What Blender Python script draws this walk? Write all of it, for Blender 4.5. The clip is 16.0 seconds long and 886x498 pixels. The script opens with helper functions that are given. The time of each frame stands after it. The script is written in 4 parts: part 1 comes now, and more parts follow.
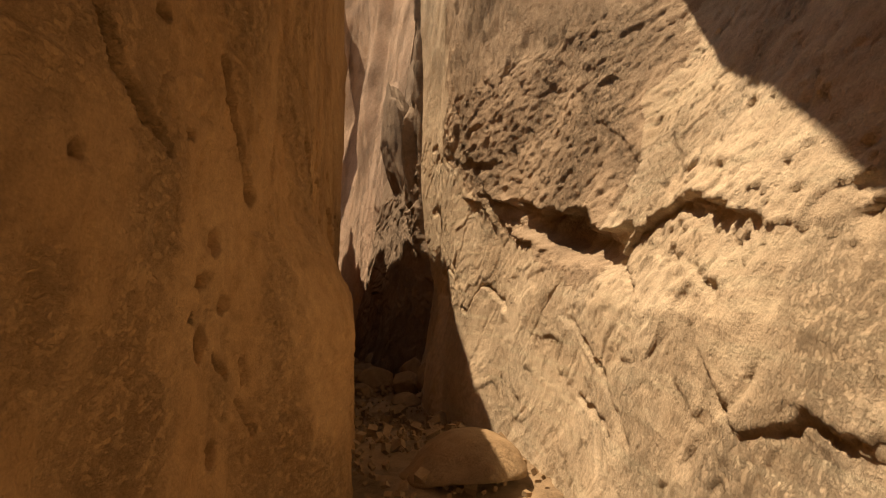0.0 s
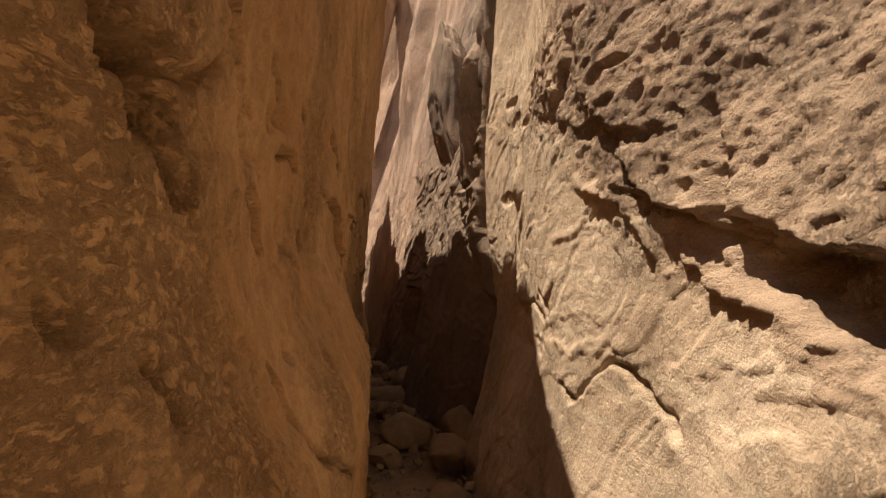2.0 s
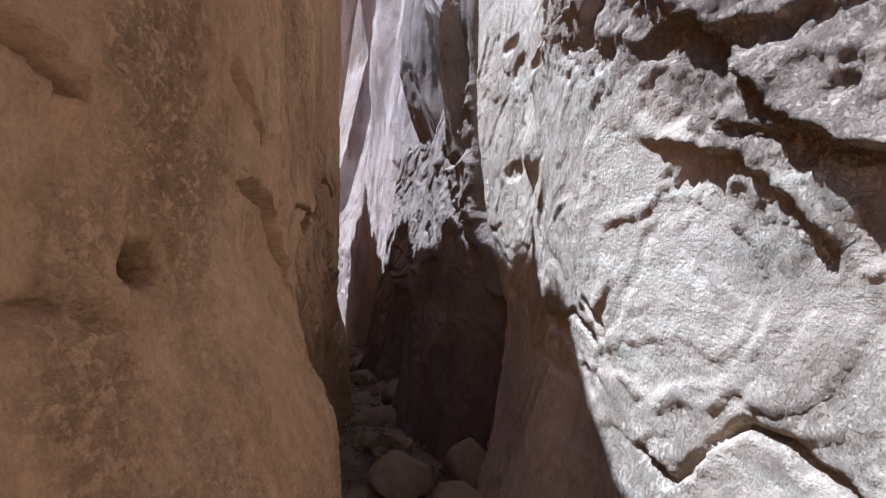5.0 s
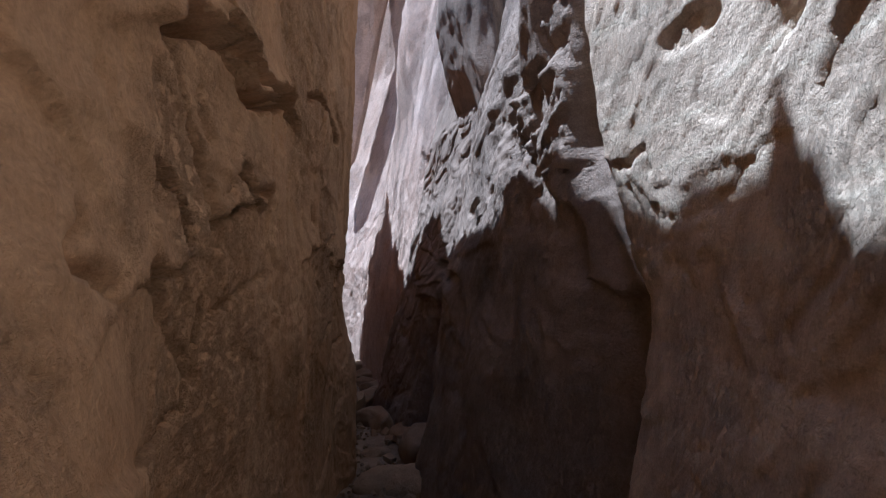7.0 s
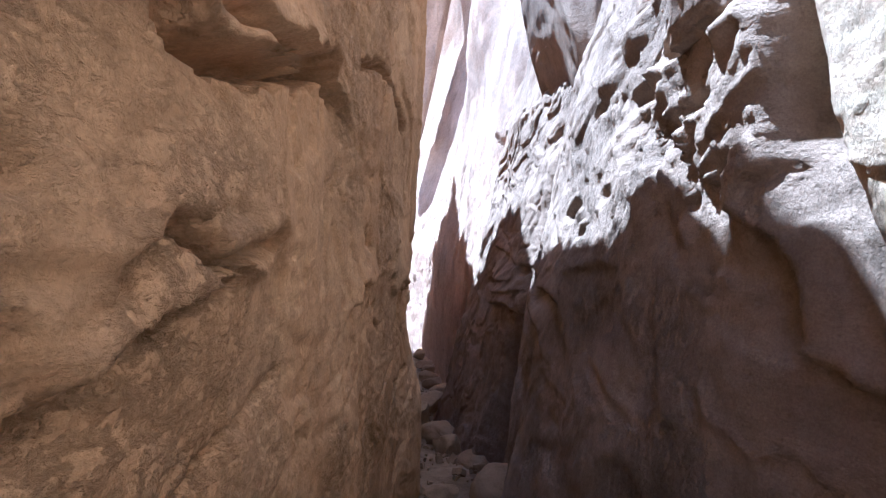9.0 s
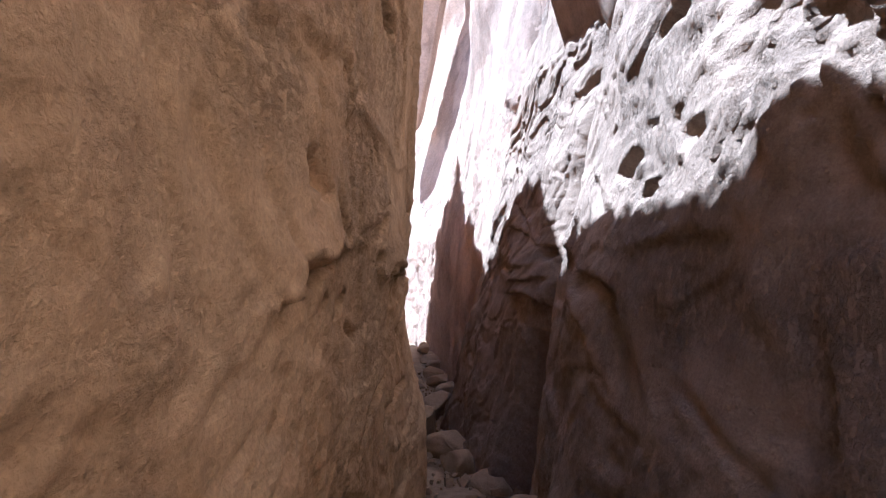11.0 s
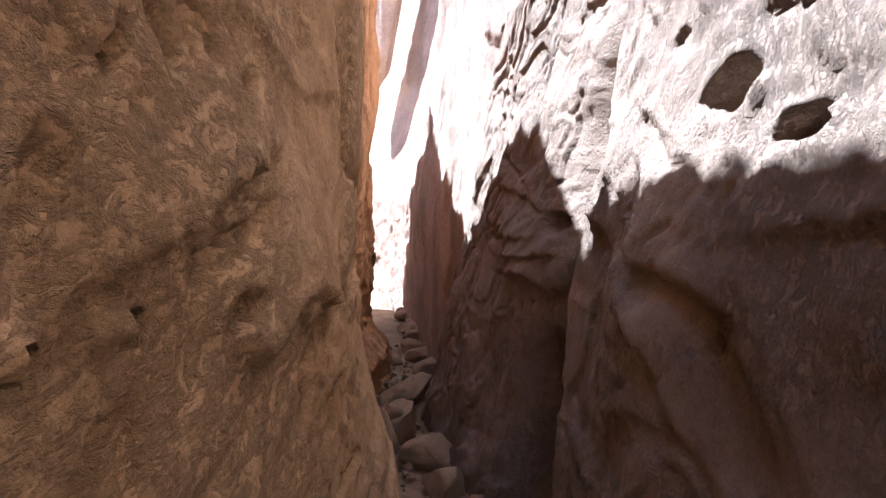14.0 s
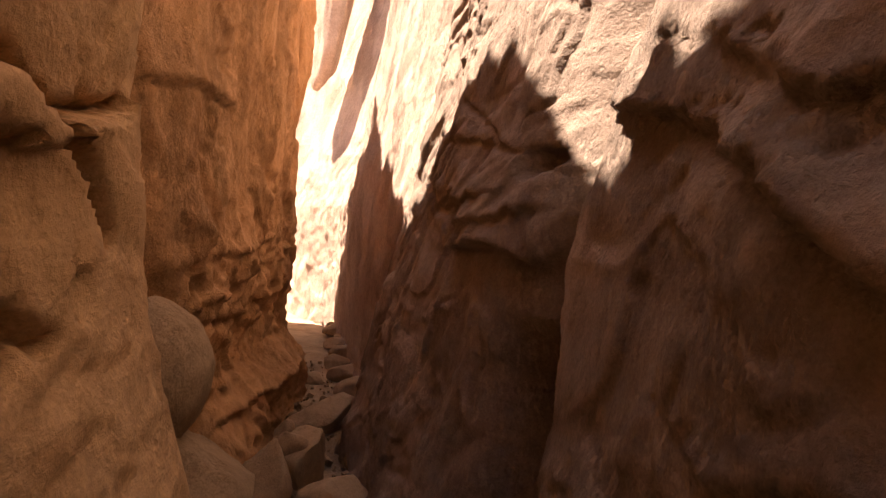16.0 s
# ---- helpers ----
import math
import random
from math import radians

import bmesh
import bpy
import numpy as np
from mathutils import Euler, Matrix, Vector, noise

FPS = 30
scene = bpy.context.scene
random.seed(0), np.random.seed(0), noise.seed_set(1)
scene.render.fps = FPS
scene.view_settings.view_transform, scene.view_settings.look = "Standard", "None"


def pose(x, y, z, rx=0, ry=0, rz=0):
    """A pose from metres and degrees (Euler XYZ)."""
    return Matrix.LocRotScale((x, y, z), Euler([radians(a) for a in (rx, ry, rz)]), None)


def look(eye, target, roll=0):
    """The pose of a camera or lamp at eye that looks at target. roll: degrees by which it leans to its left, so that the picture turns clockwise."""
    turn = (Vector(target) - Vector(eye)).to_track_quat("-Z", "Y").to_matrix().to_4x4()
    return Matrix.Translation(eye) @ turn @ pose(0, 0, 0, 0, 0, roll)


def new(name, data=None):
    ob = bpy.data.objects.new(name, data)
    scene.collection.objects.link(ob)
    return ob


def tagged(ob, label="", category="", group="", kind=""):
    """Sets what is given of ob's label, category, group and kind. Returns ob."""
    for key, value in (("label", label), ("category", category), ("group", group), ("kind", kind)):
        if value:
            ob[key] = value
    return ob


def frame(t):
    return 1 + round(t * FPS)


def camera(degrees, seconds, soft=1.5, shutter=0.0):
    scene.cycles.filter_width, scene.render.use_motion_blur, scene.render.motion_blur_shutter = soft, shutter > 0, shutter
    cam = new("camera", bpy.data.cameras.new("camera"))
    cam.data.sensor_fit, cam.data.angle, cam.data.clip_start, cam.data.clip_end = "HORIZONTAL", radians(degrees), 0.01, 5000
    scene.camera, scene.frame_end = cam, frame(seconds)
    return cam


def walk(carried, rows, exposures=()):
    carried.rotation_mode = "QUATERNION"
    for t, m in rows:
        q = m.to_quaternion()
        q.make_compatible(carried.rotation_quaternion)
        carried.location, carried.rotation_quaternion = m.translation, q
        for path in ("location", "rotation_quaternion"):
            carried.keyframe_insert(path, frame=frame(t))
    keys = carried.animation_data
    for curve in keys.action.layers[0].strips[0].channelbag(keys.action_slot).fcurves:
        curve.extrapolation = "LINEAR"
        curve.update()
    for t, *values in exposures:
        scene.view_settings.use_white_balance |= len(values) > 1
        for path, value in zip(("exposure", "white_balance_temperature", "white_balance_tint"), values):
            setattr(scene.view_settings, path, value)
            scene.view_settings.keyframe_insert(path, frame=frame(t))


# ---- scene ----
cam = camera(76.0, 16.0, 1.2)
PATH = [
    (0, (-0.033, -0.323, 1.438), (0.002, 1.673, 1.552), -1.6),
    (0.5, (-0.204, 0.464, 1.605), (-0.156, 2.46, 1.719), -1.1),
    (1, (-0.231, 1.144, 1.765), (-0.194, 3.141, 1.865), -0.2),
    (1.5, (-0.194, 1.621, 1.861), (-0.229, 3.62, 1.917), 1.2),
    (2, (-0.276, 1.989, 1.907), (-0.375, 3.987, 1.895), 1.7),
    (2.5, (-0.334, 2.306, 1.957), (-0.457, 4.302, 1.91), 2.1),
    (3, (-0.33, 2.401, 1.997), (-0.468, 4.396, 1.938), 2.2),
    (3.5, (-0.364, 2.393, 1.995), (-0.502, 4.387, 1.926), 1.9),
    (4, (-0.338, 2.554, 1.973), (-0.456, 4.548, 1.888), 1.2),
    (4.2, (-0.33, 2.655, 1.963), (-0.42, 4.651, 1.871), 0.3),
    (6.3, (-0.517, 4.021, 1.907), (-0.562, 6.02, 1.943), -3.5),
    (6.5, (-0.536, 4.191, 1.87), (-0.597, 6.19, 1.915), -2.7),
    (7, (-0.661, 4.933, 1.569), (-0.769, 6.929, 1.625), -0.4),
    (7.5, (-0.722, 5.212, 1.683), (-0.928, 7.201, 1.72), 0.7),
    (8, (-0.758, 5.382, 1.723), (-1.018, 7.365, 1.749), 1.0),
    (8.5, (-0.772, 5.513, 1.799), (-1.081, 7.489, 1.792), 1.2),
    (9, (-0.865, 5.75, 1.786), (-1.191, 7.724, 1.767), 0.8),
    (9.2, (-0.893, 5.831, 1.792), (-1.215, 7.805, 1.765), 0.9),
    (11.3, (-1.04, 6.817, 1.678), (-1.371, 8.788, 1.613), -0.3),
    (11.5, (-1.04, 6.96, 1.671), (-1.358, 8.933, 1.592), -0.7),
    (12, (-1.046, 7.112, 1.721), (-1.358, 9.085, 1.622), -0.6),
    (12.5, (-1.14, 7.285, 1.734), (-1.455, 9.256, 1.605), -0.7),
    (13, (-1.189, 7.435, 1.732), (-1.506, 9.403, 1.577), -0.9),
    (13.5, (-1.196, 7.484, 1.747), (-1.498, 9.452, 1.566), -1.1),
    (14, (-1.192, 7.613, 1.759), (-1.444, 9.586, 1.549), -1.9),
    (14.5, (-1.192, 7.843, 1.703), (-1.382, 9.821, 1.473), -2.1),
    (15, (-1.267, 8.132, 1.5), (-1.441, 10.114, 1.298), -1.5),
    (15.5, (-1.28, 8.321, 1.477), (-1.395, 10.311, 1.318), -0.1),
    (16, (-1.256, 8.692, 1.367), (-1.305, 10.688, 1.244), 2.0),
]

# the film's own exposure and white balance along the walk: seconds, stops, kelvin, tint
EXPOSURES = [
    (0.0, 0.0, 10900, 19), (1.0, 0.04, 10900, 19), (1.6, 0.24, 9700, 19), (2.4, 0.52, 7000, 18), (3.2, 0.77, 5170, 13),
    (4.2, 0.97, 4570, 10), (6.5, 1.06, 4700, 12), (7.0, 0.93, 4650, 10), (7.5, 1.88, 4650, 8), (8.4, 2.13, 4400, 7),
    (9.0, 2.36, 4450, 8), (12.5, 2.38, 4810, 12), (13.2, 2.55, 4800, 12), (14.3, 2.6, 5400, 13), (15.0, 2.55, 6600, 19),
    (16.0, 2.38, 8250, 29),
]
walk(cam, [(t, look(eye, target, roll)) for t, eye, target, roll in PATH], EXPOSURES)

# ---------- sun and sky ----------
world = bpy.data.worlds.new("desert_sky")
scene.world = world
world.use_nodes = True
sky = world.node_tree.nodes.new("ShaderNodeTexSky")
sky.sky_type, sky.sun_disc = "NISHITA", False
sky.sun_elevation, sky.sun_rotation = radians(71), radians(-70)
back = world.node_tree.nodes["Background"]
back.inputs["Strength"].default_value = 0.05
world.node_tree.links.new(sky.outputs["Color"], back.inputs["Color"])

# ---------- the shape of the canyon, as functions of y (along the walk) and z ----------
SUN = Vector((-0.30, 0.11, 0.93)).normalized()


def hash2(ix, iy, seed):
    """A repeatable random number 0..1 for each whole-number cell."""
    h = (ix.astype(np.int64) * 374761393 + iy.astype(np.int64) * 668265263 + seed * 974634777) & 0xFFFFFFFF
    h = ((h ^ (h >> 13)) * 1274126177) & 0xFFFFFFFF
    return ((h ^ (h >> 16)) & 0xFFFF) / 65535.0


def gnoise(u, v, seed=0):
    """Smooth noise over a plane, -1..1."""
    iu, iv = np.floor(u), np.floor(v)
    fu, fv = u - iu, v - iv
    su, sv = fu * fu * fu * (fu * (fu * 6 - 15) + 10), fv * fv * fv * (fv * (fv * 6 - 15) + 10)

    def corner(a, b):
        ang = hash2(iu + a, iv + b, seed) * 2 * np.pi
        return np.cos(ang) * (fu - a) + np.sin(ang) * (fv - b)

    top = corner(0, 0) * (1 - su) + corner(1, 0) * su
    low = corner(0, 1) * (1 - su) + corner(1, 1) * su
    return (top * (1 - sv) + low * sv) * 1.5


def fbm(u, v, seed=0, octaves=4, gain=0.5):
    out, amp, f = 0, 1, 1
    for n in range(octaves):
        out = out + amp * gnoise(u * f, v * f, seed + n * 17)
        amp, f = amp * gain, f * 2.03
    return out


def ridged(u, v, seed=0, octaves=3):
    out, amp, f = 0, 1, 1
    for n in range(octaves):
        out = out + amp * (1 - np.abs(gnoise(u * f, v * f, seed + n * 31)) * 2.0)
        amp, f = amp * 0.5, f * 2.1
    return out


def smooth(a, b, x):
    t = np.clip((x - a) / (b - a), 0, 1)
    return t * t * (3 - 2 * t)


def soft_line(y, ys, vs, r=0.12):
    """A broken line through the plan, its corners eased."""
    return sum(np.interp(y + d * r, ys, vs) for d in (-1, -0.5, 0, 0.5, 1)) / 5


def floor_z(x, y):
    return soft_line(y, (-6, 0, 2.6, 3.6, 5.0, 7.0, 8.7, 10.6, 12.0, 15.0, 23.5, 60.0), (0.05, 0.1, 0.36, 0.32, 0.12, 0.08, -0.02, -0.15, -0.44, -0.85, -1.75, -2.2), 0.4)


def left_near(y, z):
    x = soft_line(y, (-6, 0.0, 1.4, 2.6, 4.2, 4.7, 5.8, 6.5, 7.0, 7.85, 8.5, 9.1, 9.6, 9.8, 9.97, 10.2), (-0.75, -0.70, -0.71, -0.70, -0.96, -1.00, -1.18, -1.28, -1.36, -1.47, -1.53, -1.62, -1.74, -1.88, -2.3, -3.0), 0.06)
    foot = 0.28 * smooth(1.6, 2.8, y) * smooth(6.0, 5.0, y) * smooth(1.95, 1.15, z)
    foot = foot + 0.13 * smooth(8.8, 9.4, y) * smooth(1.4, 0.7, z)
    return x + 0.06 * np.maximum(z - 1.6, -0.6) + foot


def left_far(y, z):
    x = soft_line(y, (9.0, 10.5, 11.3, 12.6, 14.4, 14.9, 15.3, 17.0), (-2.45, -2.48, -2.54, -2.72, -2.97, -3.05, -3.6, -6.5), 0.15)
    return x + 0.08 * np.maximum(z - 1.3, 0) + 0.10 * smooth(0.6, -0.3, z)


def crack_shift(z):
    """How far the split between the sunlit wall and the bulge beyond it leans away up the wall."""
    return np.interp(z, (1.45, 1.6, 2.0, 2.6, 5.0), (0.0, 0.12, 0.30, 0.45, 0.5))


def right_near(y, z):
    over = 0.42 * crack_shift(z) * smooth(6.5, 7.5, y)
    y = y - crack_shift(z) * smooth(6.2, 7.1, y)
    x = soft_line(y, (-6, 0.0, 1.3, 2.8, 3.3, 4.0, 4.6, 4.85, 5.8, 7.0, 7.25, 7.5), (1.05, 0.86, 0.80, 0.80, 0.71, 0.59, 0.37, 0.27, 0.09, -0.05, 0.25, 1.0), 0.08)
    up = np.interp(y, (0, 2.8, 3.5, 4.5, 5.5, 7), (0.5, 0.5, 0.3, 0.12, 0.04, 0.04))
    zz = z - 1.3
    return x - over + np.where(zz > 0, up * np.minimum(zz, 2.6) + 0.02 * np.maximum(zz - 2.6, 0), 0.22 * zz)


def right_middle(y, z):
    over = 0.22 * crack_shift(z) * smooth(8.4, 7.7, y)
    split = 0.7 * smooth(7.53, 7.42, y) * smooth(1.95, 2.3, z)
    y = y - 0.55 * crack_shift(z) * smooth(8.2, 7.4, y)
    x = soft_line(y, (6.9, 7.08, 7.2, 7.45, 8.1, 8.9, 9.5, 10.1, 10.36, 10.5, 10.7), (1.0, 0.35, -0.05, -0.20, -0.52, -0.76, -0.88, -0.93, -0.86, -0.5, 0.4), 0.05)
    lean = np.interp(y, (7.3, 7.8, 8.3, 9, 10.4), (0.0, 0.10, 0.17, 0.24, 0.22)) * (z - 1.4)
    lean = np.where(z < 1.4, lean * (1 - 0.5 * smooth(8.8, 9.8, y)), lean)
    return x - over + lean + split


def right_pillar(y, z):
    x = soft_line(y, (10.2, 10.38, 10.55, 10.8, 11.3, 12.0, 13.2, 13.5, 13.8), (0.2, -0.7, -0.95, -1.04, -1.20, -1.40, -1.66, -1.4, -0.4), 0.05)
    gap = 0.5 * smooth(10.72, 10.5, y) * smooth(1.1, 0.7, z)
    return x + gap + 0.23 * (z - 1.5)


def right_far(y, z):
    rib = 0.45 * smooth(15.2, 15.6, y) * smooth(20.0, 16.5, y) * smooth(4.0, 6.5, z)
    x = soft_line(y, (12.8, 13.3, 14.4, 16, 18.3, 21, 23.5, 26, 31), (-1.2, -1.66, -1.95, -2.4, -2.98, -3.6, -4.3, -6.3, -12.0), 0.3)
    return x - rib + np.interp(y, (20, 25), (0.17, 0.35)) * np.where(z > 1.5, z - 1.5, 0.3 * (z - 1.5))


sun = new("sun", bpy.data.lights.new("sun", "SUN"))
sun.data.energy, sun.data.angle, sun.data.color = 5.0, radians(0.53), (1.0, 0.95, 0.87)
sun.matrix_world = look(SUN * 50, (0, 0, 0))


# ---------- materials ----------
def sandstone(name, light, dark, varnish=0.35, band=0.25, grain=1.0, streak=(1.0, 2.6, 0.5), flaked=0.2, lie=(1.0, 1.0, 0.6)):
    """Weathered sandstone: two tones in blotches, vertical mineral streaks, thin bedding, sandy grain and small pits."""
    m = bpy.data.materials.new(name)
    m.use_nodes = True
    nt = m.node_tree
    bsdf = nt.nodes["Principled BSDF"]
    bsdf.inputs["Roughness"].default_value = 0.9
    bsdf.inputs["Specular IOR Level"].default_value = 0.2

    def node(kind, **values):
        n = nt.nodes.new(kind)
        for k, v in values.items():
            n.inputs[k].default_value = v
        return n

    def mapped(scale):
        mp = node("ShaderNodeMapping", Scale=scale)
        nt.links.new(tc.outputs["Object"], mp.inputs["Vector"])
        return mp.outputs["Vector"]

    def ramp(source, a, b):
        r = node("ShaderNodeMapRange", **{"From Min": a, "From Max": b})
        nt.links.new(source, r.inputs["Value"])
        return r.outputs["Result"]

    def mix(kind, factor, a, b):
        n = nt.nodes.new("ShaderNodeMix")
        n.data_type, n.blend_type = "RGBA", kind
        for socket, value in ((n.inputs["Factor"], factor), (n.inputs[6], a), (n.inputs[7], b)):
            if isinstance(value, (int, float, tuple)):
                socket.default_value = value
            else:
                nt.links.new(value, socket)
        return n.outputs[2]

    def times(a, k):
        n = nt.nodes.new("ShaderNodeMath")
        n.operation = "MULTIPLY"
        nt.links.new(a, n.inputs[0])
        n.inputs[1].default_value = k
        return n.outputs[0]

    tc = nt.nodes.new("ShaderNodeTexCoord")
    blotch = node("ShaderNodeTexNoise", Scale=1.6, Detail=6.0, Roughness=0.6)
    nt.links.new(tc.outputs["Object"], blotch.inputs["Vector"])
    fine = node("ShaderNodeTexNoise", Scale=14.0, Detail=7.0, Roughness=0.7)
    nt.links.new(tc.outputs["Object"], fine.inputs["Vector"])
    grit = node("ShaderNodeTexNoise", Scale=120.0, Detail=4.0, Roughness=0.7)
    nt.links.new(tc.outputs["Object"], grit.inputs["Vector"])
    stripes = node("ShaderNodeTexNoise", Scale=2.2, Detail=6.0, Roughness=0.62)
    nt.links.new(mapped(streak), stripes.inputs["Vector"])
    beds = node("ShaderNodeTexNoise", Scale=3.0, Detail=5.0, Roughness=0.65)
    nt.links.new(mapped((0.35, 0.35, 7.0)), beds.inputs["Vector"])
    pits = node("ShaderNodeTexVoronoi", Scale=38.0)
    nt.links.new(tc.outputs["Object"], pits.inputs["Vector"])

    colour = mix("MIX", ramp(blotch.outputs["Fac"], 0.36, 0.66), (*dark, 1), (*light, 1))
    dusky = tuple(0.45 * c for c in dark)
    colour = mix("MIX", times(ramp(stripes.outputs["Fac"], 0.54, 0.74), varnish), colour, (*dusky, 1))
    pale = tuple(min(0.8, 1.25 * c) for c in light)
    colour = mix("MIX", times(ramp(beds.outputs["Fac"], 0.5, 0.7), band), colour, (*pale, 1))
    colour = mix("MULTIPLY", 0.55, colour, mix("MIX", ramp(fine.outputs["Fac"], 0.3, 0.7), (0.64, 0.61, 0.58, 1), (1.22, 1.22, 1.22, 1)))
    colour = mix("MULTIPLY", 0.5, colour, mix("MIX", ramp(grit.outputs["Fac"], 0.3, 0.7), (0.6, 0.6, 0.6, 1), (1.2, 1.2, 1.2, 1)))
    specks = node("ShaderNodeTexNoise", Scale=34.0, Detail=5.0, Roughness=0.65)
    nt.links.new(mapped(lie), specks.inputs["Vector"])
    colour = mix("MIX", times(ramp(specks.outputs["Fac"], 0.57, 0.67), 0.26), colour, (*dusky, 1))
    zone = node("ShaderNodeTexNoise", Scale=1.3, Detail=4.0, Roughness=0.6)
    nt.links.new(mapped((1.0, 1.0, 0.8)), zone.inputs["Vector"])
    flakes = node("ShaderNodeTexNoise", Scale=42.0, Detail=6.0, Roughness=0.75, Distortion=0.4)
    nt.links.new(mapped(lie), flakes.inputs["Vector"])
    both = nt.nodes.new("ShaderNodeMath")
    both.operation = "MULTIPLY"
    nt.links.new(ramp(zone.outputs["Fac"], 0.46, 0.60), both.inputs[0])
    nt.links.new(ramp(flakes.outputs["Fac"], 0.46, 0.60), both.inputs[1])
    crust = tuple(0.38 * c + 0.02 for c in dark)
    colour = mix("MIX", times(both.outputs[0], flaked), colour, (*crust, 1))
    nt.links.new(colour, bsdf.inputs["Base Color"])

    last = None
    for source, distance in ((fine.outputs["Fac"], 0.02 * grain), (beds.outputs["Fac"], 0.004 * grain), (ramp(pits.outputs["Distance"], 0.05, 0.35), 0.003 * grain), (grit.outputs["Fac"], 0.004 * grain), (both.outputs[0], 0.012 * grain)):
        b = node("ShaderNodeBump", Strength=0.8, Distance=distance)
        nt.links.new(source, b.inputs["Height"])
        if last:
            nt.links.new(last, b.inputs["Normal"])
        last = b.outputs["Normal"]
    nt.links.new(last, bsdf.inputs["Normal"])
    return m


TAN = sandstone("tan_sandstone", (0.58, 0.37, 0.20), (0.49, 0.29, 0.145), varnish=0.12, band=0.15, grain=0.65, streak=(1.0, 0.8, 1.3), flaked=0.2, lie=(1.0, 0.6, 1.1))
PALE = sandstone("pale_sandstone", (0.76, 0.635, 0.49), (0.61, 0.482, 0.353), varnish=0.3, band=0.3, grain=0.85)
CRUST = sandstone("crumbly_brown_crust", (0.61, 0.475, 0.355), (0.48, 0.36, 0.262), varnish=0.3, band=0.1, grain=1.6, flaked=0.5)
# same rock as the pale wall; its base colour is lowered to deepen shade
BULGE = sandstone("shade_darkened_sandstone", (0.385, 0.305, 0.242), (0.285, 0.222, 0.174), varnish=0.45, band=0.2, grain=0.9)
RUST = sandstone("rust_sandstone", (0.60, 0.34, 0.17), (0.48, 0.255, 0.12), varnish=0.4, band=0.2)
PINK = sandstone("pink_sandstone", (0.70, 0.55, 0.45), (0.58, 0.43, 0.34), varnish=0.4, band=0.2, grain=2.2)
STONE = sandstone("fallen_sandstone", (0.45, 0.32, 0.20), (0.35, 0.24, 0.145), varnish=0.12, band=0.1, grain=0.55, flaked=0.05)
SAND = sandstone("sandy_floor", (0.42, 0.31, 0.21), (0.30, 0.21, 0.13), varnish=0.1, band=0.0, grain=0.8)


# ---------- relief: strokes pressed into or raised from a wall, in its (y, z) plane ----------
def distance_to(y, z, line):
    """Distance from each point to a broken line, and the side it lies on (-1 or 1)."""
    best, side = np.full(y.shape, 9.0), np.ones(y.shape)
    for (ay, az), (by, bz) in zip(line, line[1:]):
        dy, dz = by - ay, bz - az
        t = np.clip(((y - ay) * dy + (z - az) * dz) / (dy * dy + dz * dz + 1e-9), 0, 1)
        ey, ez = y - ay - t * dy, z - az - t * dz
        d = np.hypot(ey, ez)
        side = np.where(d < best, np.sign(dy * ez - dz * ey), side)
        best = np.minimum(best, d)
    return best, side


def near_box(y, z, line, pad):
    ys, zs = [p[0] for p in line], [p[1] for p in line]
    return np.where((y > min(ys) - pad) & (y < max(ys) + pad) & (z > min(zs) - pad) & (z < max(zs) + pad))


def press(y, z, out, strokes):
    """Adds each stroke to the relief. crack: a groove; step: one side of a line stands proud and fades away from it; pit, bump: ovals."""
    for kind, line, size, depth in strokes:
        pad = {"crack": size * 5 + 0.05, "step": size * 3, "pit": 0.0, "bump": 0.0}[kind]
        if kind in ("pit", "bump"):
            (cy, cz), (ry, rz) = line
            at = np.where((np.abs(y - cy) < 2.2 * ry) & (np.abs(z - cz) < 2.2 * rz))
            wob = 1 + 0.22 * gnoise(y[at] / (ry + rz) * 1.5, z[at] / (ry + rz) * 1.5, 5)
            q = np.hypot((y[at] - cy) / ry, (z[at] - cz) / rz) * wob
            shape = 1 - smooth(0.7 if kind == "pit" else 0.2, 1.1, q) if size == 0 else np.exp(-((q / 0.75) ** 2))
            out[at] += depth * shape * (-1 if kind == "pit" else 1)
        else:
            at = near_box(y, z, line, pad)
            wy = y[at] + 0.018 * gnoise(y[at] * 9, z[at] * 9, 3) + 0.006 * gnoise(y[at] * 31, z[at] * 31, 4)
            wz = z[at] + 0.018 * gnoise(y[at] * 9, z[at] * 9, 7) + 0.006 * gnoise(y[at] * 31, z[at] * 31, 8)
            d, side = distance_to(wy, wz, line)
            if kind == "crack":
                cut = 1 - smooth(0.45, 1.15, d / size) if size > 0.013 else np.exp(-((d / size) ** 2))
                out[at] -= depth * cut * (0.75 + 0.35 * gnoise(wy * 6, wz * 6, 11))
            else:
                out[at] += depth * np.exp(-d / size) * smooth(-0.012, 0.012, d * side)
                out[at] -= 0.35 * abs(depth) * np.exp(-((d / 0.015) ** 2))
    return out


def rock_mesh(name, verts, faces, material, smooth_shade=True):
    me = bpy.data.meshes.new(name)
    me.from_pydata(verts, [], faces)
    me.materials.append(material)
    me.polygons.foreach_set("use_smooth", [smooth_shade] * len(me.polygons))
    me.update()
    return me


